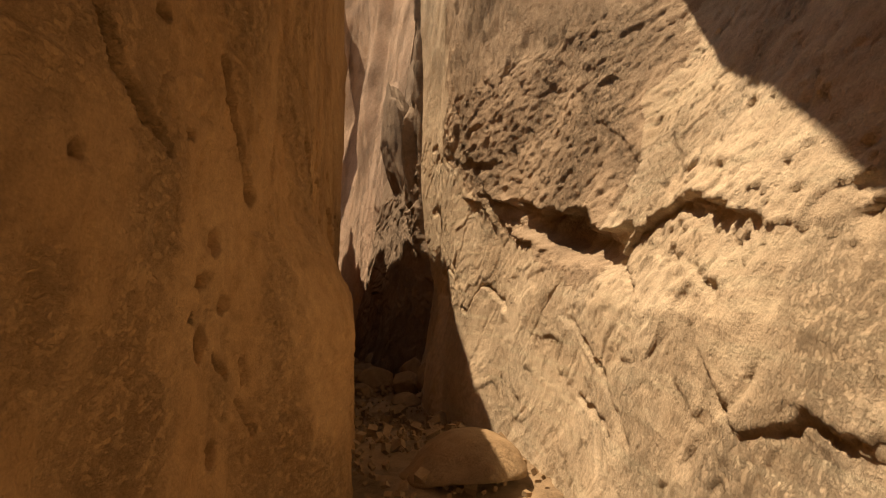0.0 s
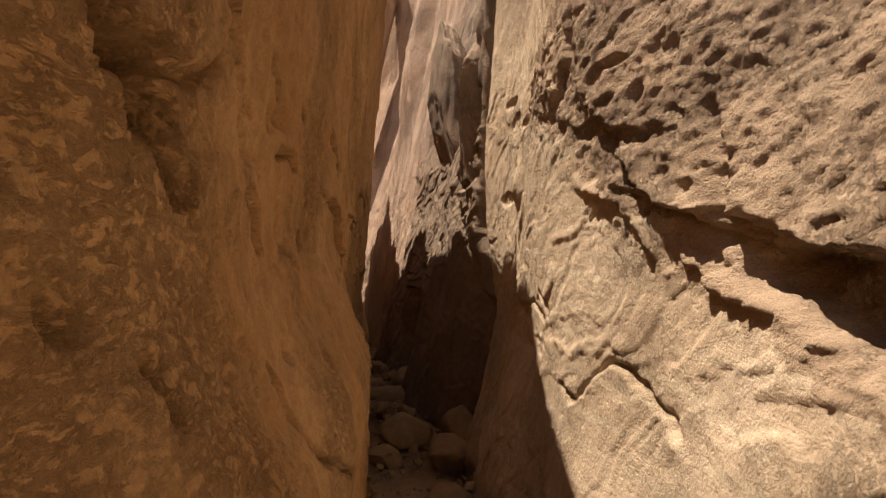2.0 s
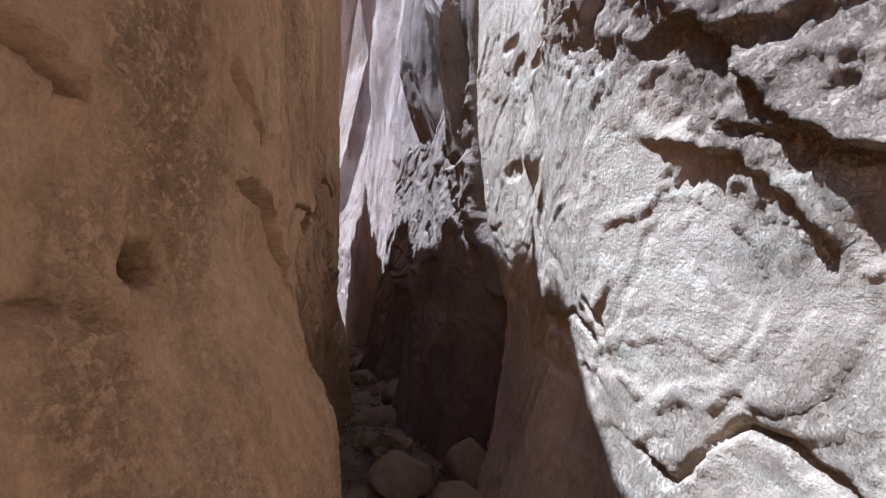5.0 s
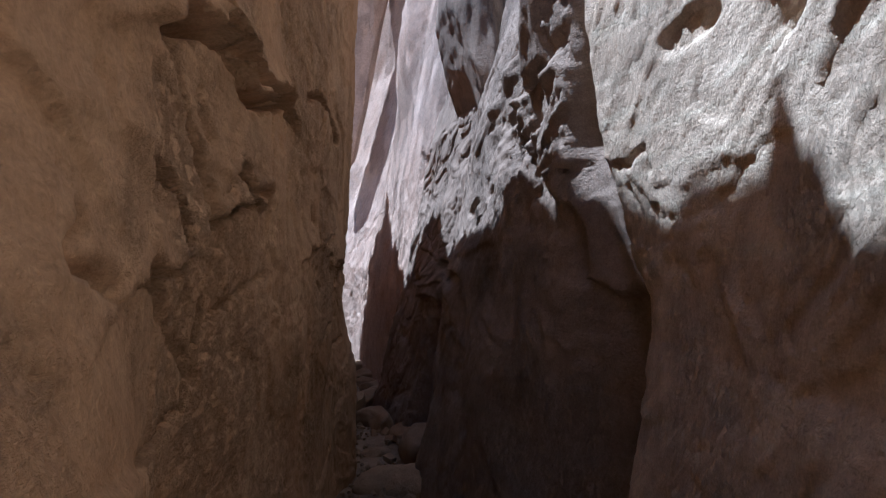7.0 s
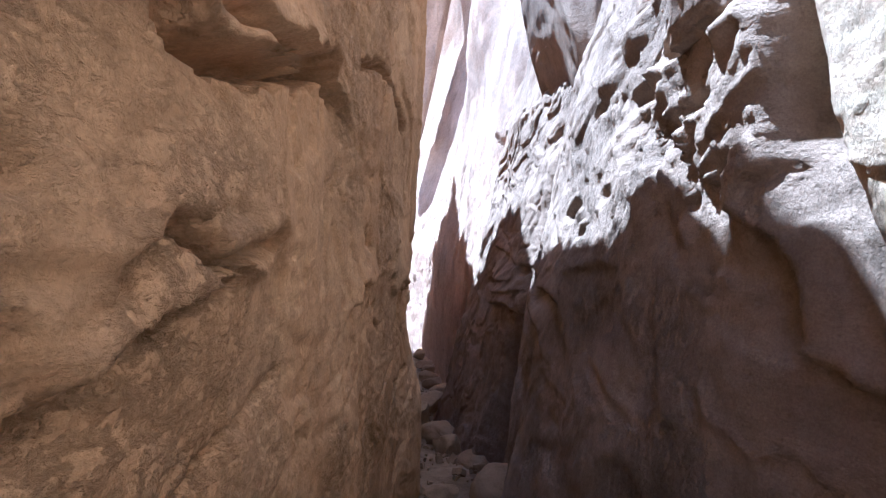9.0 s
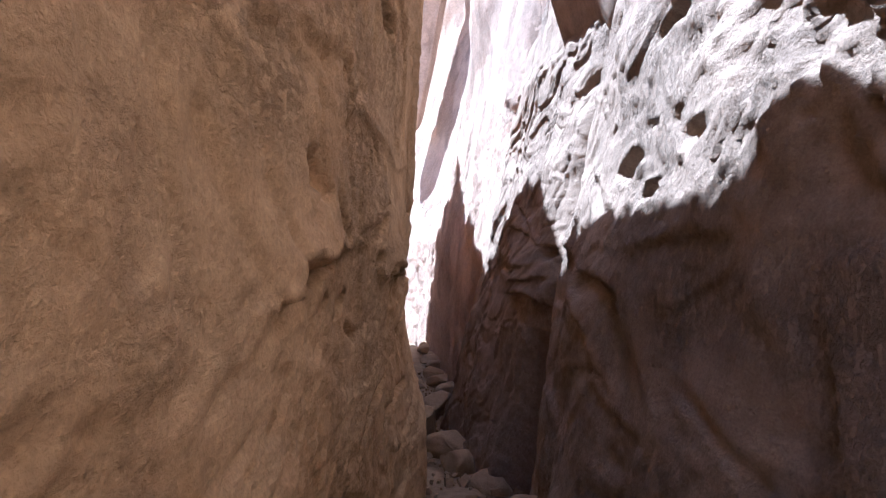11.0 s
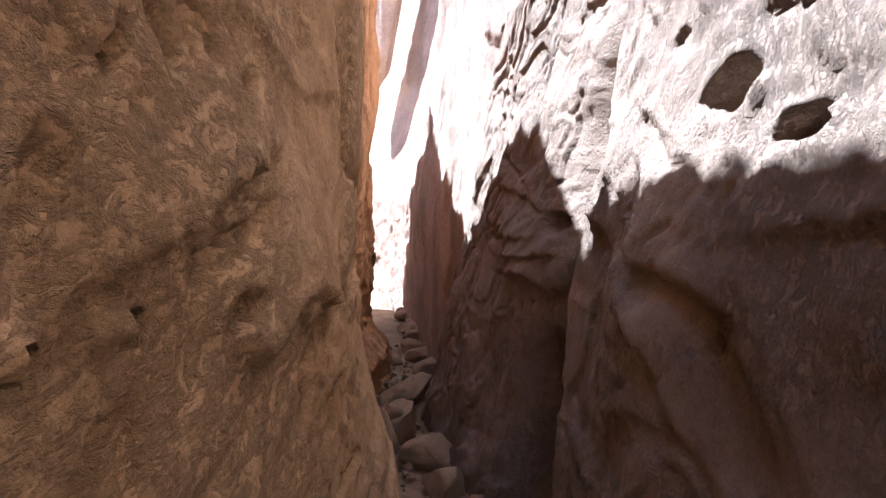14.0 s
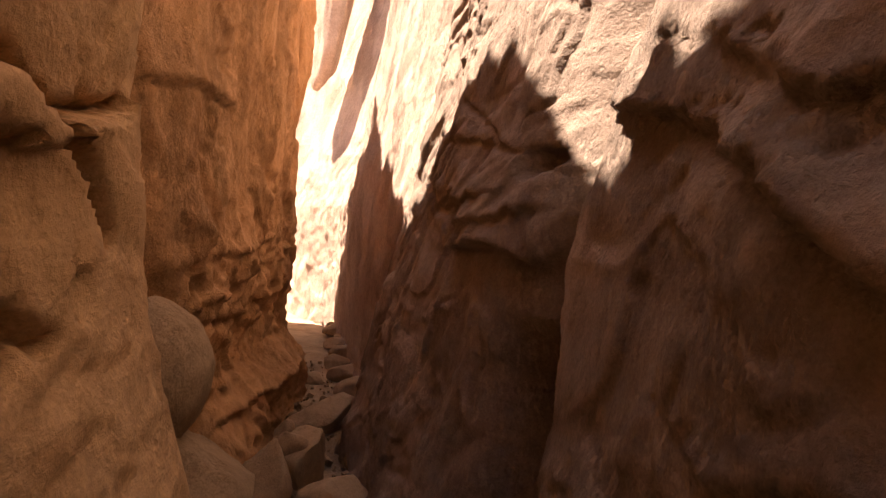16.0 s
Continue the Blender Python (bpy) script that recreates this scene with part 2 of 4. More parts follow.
def wall(name, shape, ys, top, inward, relief, strokes, material, label, low=0.02, thick=1.2, crust=None):
    """A fin of rock: a finely carved face towards the canyon, a jagged crest, and a back that falls away steeply."""
    split = 3.3
    levels = np.concatenate([np.arange(-0.6, split, low), np.linspace(split, 6.0, 46)])
    if ys[0] > 12:
        levels = np.concatenate([np.arange(-2.6, split, low * 1.6), np.linspace(split, 6.0, 60)])
    y, lv = np.meshgrid(ys, levels, indexing="ij")
    crest = top(y)
    z = np.where(lv < split, lv, split + (lv - split) / (6.0 - split) * (crest - split))
    r = press(y, z, relief(y, z), strokes)
    x = shape(y, np.minimum(z, 9.0)) + inward * r
    ny, nz = y.shape
    verts = np.stack([x, y, z], -1).reshape(-1, 3)
    i = np.arange(ny * nz).reshape(ny, nz)
    quads = np.stack([i[:-1, :-1], i[1:, :-1], i[1:, 1:], i[:-1, 1:]], -1).reshape(-1, 4)
    if inward < 0:
        quads = quads[:, ::-1]
    rim = np.concatenate([i[:, 0], i[-1, 1:], i[-2::-1, -1], i[0, -2:0:-1]])
    rear = verts[rim].copy()
    rear[:, 0] = (x.min() - thick) if inward > 0 else (x.max() + thick)
    rear[:, 2] = np.where(rear[:, 2] > 2.0, np.maximum(rear[:, 2] - 4.5, 1.2), rear[:, 2])
    n, m = len(verts), len(rim)
    j = np.arange(m)
    skirt = np.stack([rim[j], n + j, n + (j + 1) % m, rim[(j + 1) % m]], -1)
    if inward > 0:
        skirt = skirt[:, ::-1]
    verts = np.concatenate([verts, rear])
    faces = quads.tolist() + skirt.tolist() + [list(range(n, n + m))]
    ob = new(name, rock_mesh(name, verts.tolist(), faces, material))
    if crust:
        ob.data.materials.append(crust[0])
        index = np.zeros(len(faces), np.int32)
        index[:len(quads)] = crust[1](y[:-1, :-1], z[:-1, :-1]).reshape(-1)
        ob.data.polygons.foreach_set("material_index", index)
    return tagged(ob, label, "rock wall", kind="structure")


def steps(a, b, d):
    return np.linspace(a, b, int((b - a) / d) + 1)


# ---------- relief of each rock face ----------
def plates(y, z, seed, size, edge=0.035, layers=3, warp=0.25):
    """Flakes of rock standing proud of one another with crisp broken edges, 0..1."""
    u = y + warp * gnoise(y * 2.3, z * 2.3, seed + 90)
    v = z + warp * gnoise(y * 2.3, z * 2.3, seed + 91)
    out = 0
    for n in range(layers):
        f = (1.0 / size) * 1.7 ** n
        out = out + 0.62 ** n * smooth(-edge * (n + 1), edge * (n + 1), fbm(u * f, v * f, seed + 13 * n, 3) - 0.08 * n)
    return out - 1.0


def relief_left(y, z):
    r = 0.036 * fbm(y * 0.8, z * 0.5, 1, 3)
    r += 0.009 * fbm(y * 1.5 + z * 0.6, z * 2.0 - y * 0.5, 2, 4)
    r += 0.009 * plates(y * 0.6 + 0.2 * z, z, 5, 0.5, 0.02)
    patch = smooth(-0.05, 0.3, fbm(y * 1.5, z * 1.2, 3, 3))
    r += patch * (0.003 * fbm(y * 13, z * 20, 4, 3, 0.6) + 0.003 * plates(y * 0.6, z, 6, 0.05, 0.05, 2, 0.02))
    r -= 0.008 * smooth(0.42, 0.46, fbm(y * 5.0, z * 3.0, 7, 3))
    return r


def undercut(y, z):
    """The long hollow under the ledge of the sunlit wall: a sharp lip above, a rounded slope below."""
    jag = 0.03 * fbm(y * 5, z * 5, 28, 3) + 0.012 * gnoise(y * 19, z * 19, 29)
    lip = np.interp(y, (2.86, 2.97, 3.11, 3.25, 3.41, 3.55, 3.78, 4.00, 4.19), (1.70, 1.74, 1.85, 1.88, 1.87, 1.91, 1.95, 2.04, 2.09)) + jag
    sill = np.interp(y, (2.74, 2.90, 3.01, 3.14, 3.31, 3.53, 3.71, 3.98, 4.21), (1.43, 1.48, 1.53, 1.51, 1.54, 1.58, 1.66, 1.78, 1.83)) + 0.7 * jag
    return smooth(0.0, 0.02, lip - z) * smooth(-0.02, 0.10, z - sill) * smooth(2.30, 2.75, y) * smooth(4.5, 3.9, y)


def crust_zone(y, z):
    """Where the crumbly brown crust still covers the smooth pale rock."""
    edge = z - 0.5 * np.clip(y - 4.3, -1.2, 1.6) + 0.2 * fbm(y * 1.6, z * 1.4, 37, 3) + 0.05 * gnoise(y * 12, z * 12, 38)
    return smooth(1.9, 2.0, edge) * smooth(2.7, 3.1, y + 0.2 * gnoise(y * 3, z * 3, 39)) * smooth(6.1, 5.7, y + 0.25 * gnoise(y * 3, z * 3, 40)) > 0.5


def relief_right(y, z):
    r = 0.035 * fbm(y * 0.8, z * 0.6, 21, 2)
    rough = smooth(1.75, 2.15, z - 0.5 * np.clip(y - 4.3, -1.2, 1.6) + 0.25 * gnoise(y * 1.1, z * 0.8, 22)) * smooth(6.5, 5.7, y) + 0.12
    r += 0.009 * plates(y, z + 0.25 * y, 25, 0.55, 0.02)
    r += 0.003 * fbm(y * 7, z * 7, 23, 4, 0.6)
    r -= 0.15 * undercut(y, z) * (1 + 0.3 * fbm(y * 4, z * 6, 36, 3))
    r += rough * (0.008 * fbm(y * 13, z * 13, 26, 4, 0.7) + 0.008 * plates(y, z, 27, 0.2, 0.02, 3, 0.1) - 0.016 * smooth(0.58, 0.64, fbm(y * 3.4, z * 5.0, 24, 4)))
    return r


def relief_middle(y, z):
    r = 0.045 * fbm(y * 1.2, z * 0.9, 31, 3)
    high = smooth(1.7, 2.1, z)
    r += 0.009 * fbm(y * 3.6, z * 3.0, 32, 4, 0.5) + 0.014 * plates(y, z, 34, 0.55, 0.04)
    broken = high * smooth(9.0, 8.2, y)
    r += broken * (0.032 * plates(y + 0.3 * z, z * 0.8, 33, 0.28, 0.02, 3, 0.15) + 0.009 * fbm(y * 9, z * 7, 35, 4, 0.6))
    return r


def relief_pillar(y, z):
    r = 0.06 * fbm(y * 1.2, z * 1.0, 41, 3)
    return r + 0.022 * plates(y, z + 0.3 * y, 44, 0.6, 0.025) + 0.007 * fbm(y * 7, z * 7, 43, 4)


def relief_far(y, z):
    r = 0.06 * fbm(y * 0.7, z * 0.3, 51, 3)
    r += 0.03 * plates(y, z * 0.5, 54, 1.1, 0.03) + 0.014 * plates(y, z * 0.6, 55, 0.4, 0.05)
    return r + 0.022 * fbm(y * 5, z * 3, 53, 4)


def relief_left_far(y, z):
    r = 0.07 * fbm(y * 0.8, z * 0.6, 61, 4) + 0.035 * plates(y, z * 0.6, 63, 0.8, 0.04)
    low = smooth(1.6, 0.9, z)
    r += 0.02 * fbm(y * 5, z * 3.5, 62, 4) + low * 0.03 * plates(y, z * 1.6, 64, 0.5, 0.04)
    return r - 0.16 * smooth(0.75, 0.25, z) * smooth(-0.2, 0.2, z)


# crests that throw the jagged shadow on the far side
def crest_left(y):
    y = y + 0.40
    return np.interp(y, (-6, 3.0, 4.0, 5.0, 5.25, 5.8, 6.28, 6.52, 6.86, 6.97, 7.05, 7.12, 7.2, 7.44, 7.75, 8.16, 8.22, 8.30, 8.35, 8.42, 8.48, 8.60, 8.72, 8.86, 9.03, 9.13, 9.32, 9.55, 9.78, 9.95),
                     (3.3, 3.4, 3.6, 4.08, 4.14, 4.5, 4.9, 5.15, 5.13, 5.3, 5.38, 5.5, 5.37, 5.42, 5.3, 5.35, 5.26, 5.19, 5.22, 5.05, 4.97, 4.92, 4.86, 4.72, 4.42, 4.40, 4.38, 4.33, 4.33, 4.48)) + 0.03 * gnoise(y * 5, y * 0, 9)


def crest_left_far(y):
    return np.interp(y, (9.0, 9.5, 10.44, 10.53, 11.11, 11.58, 11.96, 12.17, 12.41, 12.87, 13.06, 13.2, 13.6, 14.2, 14.6, 15.2, 17.0),
                     (6.2, 6.15, 5.94, 5.62, 5.76, 5.71, 5.74, 5.51, 5.18, 4.77, 4.29, 4.24, 4.3, 4.4, 4.45, 4.2, 4.0)) + 0.03 * gnoise(y * 5, y * 0, 19)


def crest_left_back(y):
    return np.interp(y, (15.0, 15.64, 16.4, 17.24, 18.3, 18.94, 19.25, 19.5, 19.8, 20.45, 21.3, 22.0, 22.5, 22.8, 23.1, 23.8, 24.4),
                     (8.07, 7.9, 7.95, 8.25, 8.4, 9.05, 9.2, 8.9, 8.2, 7.9, 8.0, 7.6, 6.9, 6.5, 5.2, 3.0, 2.0)) + 0.12 * gnoise(y * 2.6, y * 0, 29) + 0.05 * gnoise(y * 7, y * 0, 30)


def left_back(y, z):
    return soft_line(y, (15.0, 18.0, 20.0, 22.0, 24.4), (-3.9, -4.35, -4.85, -5.5, -6.4), 0.2) + 0.0 * z


LEFT_STROKES = []
FAR_LEFT_STROKES = []
RIGHT_STROKES = []
MIDDLE_STROKES = []
PILLAR_STROKES = []
LEFT_STROKES.append(("crack", ((0.79, 2.02), (0.86, 1.93), (0.97, 1.88), (1.09, 1.79)), 0.022, 0.126))
LEFT_STROKES.append(("crack", ((1.47, 2.16), (1.52, 2.03), (1.67, 1.85), (1.79, 1.77)), 0.03, 0.144))
LEFT_STROKES.append(("pit", ((0.75, 1.71), (0.023, 0.018)), 0, 0.099))
LEFT_STROKES.append(("pit", ((1.45, 1.58), (0.040, 0.042)), 0, 0.099))
LEFT_STROKES.append(("pit", ((1.41, 1.46), (0.044, 0.026)), 0, 0.099))
LEFT_STROKES.append(("pit", ((1.59, 1.38), (0.052, 0.028)), 0, 0.099))
LEFT_STROKES.append(("pit", ((1.35, 1.35), (0.014, 0.015)), 0, 0.099))
LEFT_STROKES.append(("pit", ((1.41, 1.27), (0.057, 0.052)), 0, 0.099))
LEFT_STROKES.append(("pit", ((1.50, 0.91), (0.046, 0.040)), 0, 0.099))
LEFT_STROKES.append(("pit", ((1.22, 1.86), (0.023, 0.014)), 0, 0.099))
LEFT_STROKES.append(("pit", ((1.06, 2.13), (0.038, 0.023)), 0, 0.099))
LEFT_STROKES.append(("crack", ((1.52, 1.22), (1.65, 1.13)), 0.014, 0.072))
LEFT_STROKES.append(("crack", ((1.74, 1.17), (1.78, 1.09)), 0.014, 0.072))
LEFT_STROKES.append(("crack", ((1.73, 1.03), (1.81, 0.90)), 0.016, 0.072))
LEFT_STROKES.append(("crack", ((2.59, 2.16), (2.60, 2.12), (2.68, 2.13), (2.66, 2.07), (2.74, 2.05), (2.81, 1.98)), 0.035, 0.216))
LEFT_STROKES.append(("step", ((2.59, 2.16), (2.60, 2.12), (2.68, 2.13), (2.66, 2.07), (2.74, 2.05), (2.81, 1.98)), 0.15, 0.02))
LEFT_STROKES.append(("crack", ((2.71, 2.13), (2.86, 2.16), (3.02, 2.24)), 0.012, 0.054))
LEFT_STROKES.append(("crack", ((3.03, 2.35), (3.10, 2.29)), 0.03, 0.162))
LEFT_STROKES.append(("crack", ((2.63, 1.76), (2.67, 1.68)), 0.014, 0.054))
LEFT_STROKES.append(("crack", ((3.20, 1.63), (3.25, 1.53), (3.35, 1.39), (3.71, 1.20)), 0.014, 0.063))
LEFT_STROKES.append(("crack", ((2.50, 1.84), (2.54, 1.80)), 0.013, 0.054))
LEFT_STROKES.append(("crack", ((3.30, 2.02), (3.39, 1.98), (3.44, 1.92), (3.46, 1.88)), 0.02, 0.108))
LEFT_STROKES.append(("step", ((3.30, 2.02), (3.39, 1.98), (3.44, 1.92), (3.46, 1.88)), 0.06, 0.02))
LEFT_STROKES.append(("pit", ((4.10, 1.91), (0.085, 0.036)), 0, 0.3))
LEFT_STROKES.append(("crack", ((3.69, 2.01), (3.70, 1.94), (3.74, 1.88), (4.02, 1.83)), 0.013, 0.054))
LEFT_STROKES.append(("pit", ((3.18, 2.16), (0.016, 0.021)), 1, 0.11))
LEFT_STROKES.append(("pit", ((3.47, 2.23), (0.041, 0.032)), 1, 0.11))
LEFT_STROKES.append(("pit", ((3.60, 2.26), (0.077, 0.035)), 1, 0.11))
LEFT_STROKES.append(("pit", ((3.95, 2.35), (0.035, 0.023)), 0, 0.11))
LEFT_STROKES.append(("pit", ((3.98, 1.51), (0.052, 0.024)), 1, 0.066))
LEFT_STROKES.append(("pit", ((3.48, 1.61), (0.053, 0.028)), 1, 0.066))
LEFT_STROKES.append(("crack", ((3.59, 2.16), (3.72, 2.19), (3.91, 2.16)), 0.016, 0.108))
LEFT_STROKES.append(("step", ((3.59, 2.16), (3.72, 2.19), (3.91, 2.16)), 0.05, 0.02))
LEFT_STROKES.append(("crack", ((4.68, 2.40), (5.02, 2.28)), 0.02, 0.126))
LEFT_STROKES.append(("crack", ((3.20, 2.12), (3.26, 2.10), (3.33, 2.10), (3.41, 2.08)), 0.012, 0.054))
LEFT_STROKES.append(("crack", ((3.06, 1.98), (3.04, 1.96)), 0.016, 0.09))
LEFT_STROKES.append(("crack", ((3.41, 2.36), (3.49, 2.31)), 0.02, 0.108))
LEFT_STROKES.append(("crack", ((3.18, 2.19), (3.24, 2.20)), 0.014, 0.054))
LEFT_STROKES.append(("crack", ((4.74, 2.10), (4.86, 2.09), (4.99, 2.06), (5.10, 2.02), (5.17, 1.94), (5.27, 1.86)), 0.018, 0.2))
LEFT_STROKES.append(("step", ((4.74, 2.10), (4.86, 2.09), (4.99, 2.06), (5.10, 2.02), (5.17, 1.94), (5.27, 1.86)), 0.16, 0.05))
LEFT_STROKES.append(("crack", ((5.54, 2.02), (5.82, 2.09), (6.15, 2.09), (6.22, 2.03)), 0.016, 0.09))
LEFT_STROKES.append(("crack", ((6.08, 1.49), (6.04, 1.28), (5.68, 1.29)), 0.014, 0.054))
LEFT_STROKES.append(("bump", ((5.16, 1.76), (0.028, 0.028)), 0, 0.025))
LEFT_STROKES.append(("pit", ((5.11, 1.73), (0.014, 0.014)), 0, 0.044))
LEFT_STROKES.append(("crack", ((5.48, 1.61), (5.43, 1.58), (5.58, 1.54)), 0.012, 0.045))
LEFT_STROKES.append(("crack", ((4.96, 1.74), (4.96, 1.70)), 0.012, 0.054))
LEFT_STROKES.append(("crack", ((5.53, 2.53), (5.66, 2.44), (5.68, 2.23), (5.68, 2.10)), 0.012, 0.045))
LEFT_STROKES.append(("crack", ((7.96, 2.53), (7.67, 2.23)), 0.014, 0.072))
LEFT_STROKES.append(("crack", ((5.75, 1.94), (5.87, 1.99), (5.94, 2.01), (6.10, 2.04), (6.22, 2.03), (6.25, 1.99), (6.38, 1.99), (6.59, 2.05), (7.02, 2.17), (7.12, 2.14)), 0.02, 0.162))
LEFT_STROKES.append(("step", ((5.75, 1.94), (5.87, 1.99), (5.94, 2.01), (6.10, 2.04), (6.22, 2.03), (6.25, 1.99), (6.38, 1.99), (6.59, 2.05), (7.02, 2.17), (7.12, 2.14)), 0.12, 0.05))
LEFT_STROKES.append(("crack", ((6.02, 2.07), (6.11, 2.08), (6.27, 2.07), (6.36, 2.05), (6.51, 2.07), (6.98, 2.19)), 0.016, 0.09))
LEFT_STROKES.append(("step", ((6.02, 2.07), (6.11, 2.08), (6.27, 2.07), (6.36, 2.05), (6.51, 2.07), (6.98, 2.19)), 0.06, 0.025))
LEFT_STROKES.append(("crack", ((7.35, 2.29), (7.58, 2.38), (8.00, 2.39), (8.26, 2.30)), 0.02, 0.108))
LEFT_STROKES.append(("crack", ((5.69, 1.55), (5.73, 1.56), (5.79, 1.55), (5.88, 1.56), (5.96, 1.56), (6.00, 1.60), (6.12, 1.66), (6.21, 1.70), (6.46, 1.73)), 0.014, 0.072))
LEFT_STROKES.append(("step", ((5.69, 1.55), (5.73, 1.56), (5.79, 1.55), (5.88, 1.56), (5.96, 1.56), (6.00, 1.60), (6.12, 1.66), (6.21, 1.70), (6.46, 1.73)), 0.16, 0.035))
LEFT_STROKES.append(("crack", ((6.17, 1.76), (6.24, 1.80), (6.37, 1.76), (6.60, 1.79)), 0.013, 0.072))
LEFT_STROKES.append(("step", ((6.17, 1.76), (6.24, 1.80), (6.37, 1.76), (6.60, 1.79)), 0.06, 0.02))
LEFT_STROKES.append(("crack", ((5.76, 1.72), (5.81, 1.72), (5.86, 1.70), (5.89, 1.65), (5.91, 1.60)), 0.014, 0.072))
LEFT_STROKES.append(("crack", ((5.81, 1.93), (5.85, 1.91), (5.90, 1.85), (5.97, 1.79), (6.02, 1.72), (6.08, 1.67)), 0.02, 0.036))
LEFT_STROKES.append(("crack", ((5.98, 1.90), (6.06, 1.83)), 0.018, 0.027))
LEFT_STROKES.append(("crack", ((6.15, 1.46), (6.32, 1.49), (6.73, 1.54)), 0.012, 0.036))
LEFT_STROKES.append(("crack", ((5.86, 1.53), (5.89, 1.48), (6.10, 1.33)), 0.012, 0.036))
LEFT_STROKES.append(("crack", ((7.43, 1.62), (7.47, 1.64), (7.51, 1.64), (7.57, 1.62), (7.62, 1.64), (7.71, 1.65)), 0.02, 0.054))
LEFT_STROKES.append(("step", ((7.43, 1.62), (7.47, 1.64), (7.51, 1.64), (7.57, 1.62), (7.62, 1.64), (7.71, 1.65)), 0.1, 0.045))
LEFT_STROKES.append(("pit", ((7.62, 1.57), (0.014, 0.015)), 0, 0.132))
LEFT_STROKES.append(("crack", ((7.74, 1.53), (7.78, 1.54), (7.84, 1.55)), 0.014, 0.108))
LEFT_STROKES.append(("bump", ((7.87, 1.68), (0.025, 0.014)), 1, 0.03))
LEFT_STROKES.append(("pit", ((7.88, 1.67), (0.016, 0.014)), 0, 0.088))
LEFT_STROKES.append(("bump", ((7.97, 1.67), (0.019, 0.014)), 1, 0.03))
LEFT_STROKES.append(("pit", ((8.00, 1.66), (0.014, 0.014)), 0, 0.088))
LEFT_STROKES.append(("pit", ((7.44, 1.64), (0.014, 0.014)), 0, 0.066))
LEFT_STROKES.append(("crack", ((8.74, 1.26), (8.42, 1.20), (8.15, 1.20), (8.03, 1.15)), 0.022, 0.126))
LEFT_STROKES.append(("crack", ((9.04, 1.04), (8.59, 1.04), (8.47, 0.95)), 0.018, 0.09))
LEFT_STROKES.append(("crack", ((8.05, 1.91), (8.07, 1.88)), 0.01, 0.036))
LEFT_STROKES.append(("crack", ((8.11, 1.93), (8.12, 1.89)), 0.01, 0.036))
LEFT_STROKES.append(("crack", ((8.00, 1.88), (7.97, 1.85)), 0.01, 0.036))
LEFT_STROKES.append(("crack", ((8.14, 1.93), (8.16, 1.90)), 0.01, 0.036))
LEFT_STROKES.append(("crack", ((8.12, 1.69), (8.30, 1.74)), 0.013, 0.054))
LEFT_STROKES.append(("crack", ((7.50, 1.81), (7.54, 1.80), (7.57, 1.77)), 0.03, 0.036))
LEFT_STROKES.append(("crack", ((7.65, 1.76), (7.68, 1.73), (7.71, 1.70)), 0.013, 0.036))
LEFT_STROKES.append(("crack", ((7.89, 1.48), (7.97, 1.44)), 0.01, 0.054))
LEFT_STROKES.append(("step", ((8.11, 1.74), (8.15, 1.75), (8.20, 1.77)), 0.1, 0.04))
LEFT_STROKES.append(("step", ((8.25, 1.57), (8.30, 1.55), (8.34, 1.56), (8.40, 1.59), (8.45, 1.61), (8.48, 1.61), (8.53, 1.58)), 0.08, 0.028))
LEFT_STROKES.append(("crack", ((8.18, 1.61), (8.20, 1.62), (8.25, 1.63)), 0.02, 0.054))
LEFT_STROKES.append(("crack", ((8.20, 1.62), (8.23, 1.62)), 0.01, 0.054))
LEFT_STROKES.append(("step", ((8.80, 2.06), (8.85, 1.98), (8.87, 1.84), (9.16, 1.74)), 0.06, -0.025))
LEFT_STROKES.append(("crack", ((9.04, 1.44), (8.86, 1.39), (8.77, 1.33), (8.67, 1.29), (8.61, 1.25)), 0.025, 0.126))
LEFT_STROKES.append(("crack", ((8.58, 1.49), (8.52, 1.45), (8.52, 1.40)), 0.016, 0.072))
LEFT_STROKES.append(("crack", ((8.21, 1.85), (8.25, 1.88)), 0.012, 0.054))
LEFT_STROKES.append(("crack", ((8.53, 1.57), (8.56, 1.57), (8.59, 1.56), (8.61, 1.54), (8.64, 1.54)), 0.016, 0.072))
LEFT_STROKES.append(("step", ((8.53, 1.57), (8.56, 1.57), (8.59, 1.56), (8.61, 1.54), (8.64, 1.54)), 0.1, 0.04))
LEFT_STROKES.append(("step", ((9.18, 1.42), (8.96, 1.39), (8.96, 1.33), (8.72, 1.31), (8.68, 1.29)), 0.14, -0.05))
LEFT_STROKES.append(("crack", ((8.97, 1.34), (8.99, 1.27), (8.95, 1.22)), 0.025, 0.108))
LEFT_STROKES.append(("crack", ((8.84, 1.27), (8.84, 1.21), (8.77, 1.22)), 0.02, 0.09))
LEFT_STROKES.append(("crack", ((8.53, 1.45), (8.55, 1.46), (8.59, 1.47)), 0.012, 0.054))
LEFT_STROKES.append(("crack", ((9.12, 1.49), (9.20, 1.49), (9.31, 1.47), (9.57, 1.51)), 0.014, 0.072))
LEFT_STROKES.append(("step", ((9.12, 1.49), (9.20, 1.49), (9.31, 1.47), (9.57, 1.51)), 0.1, -0.035))
LEFT_STROKES.append(("pit", ((9.20, 1.22), (0.027, 0.033)), 1, 0.11))
LEFT_STROKES.append(("crack", ((9.18, 1.23), (9.19, 1.25), (9.28, 1.22)), 0.012, 0.054))
LEFT_STROKES.append(("crack", ((9.32, 1.45), (9.39, 1.40), (9.45, 1.32)), 0.016, 0.072))
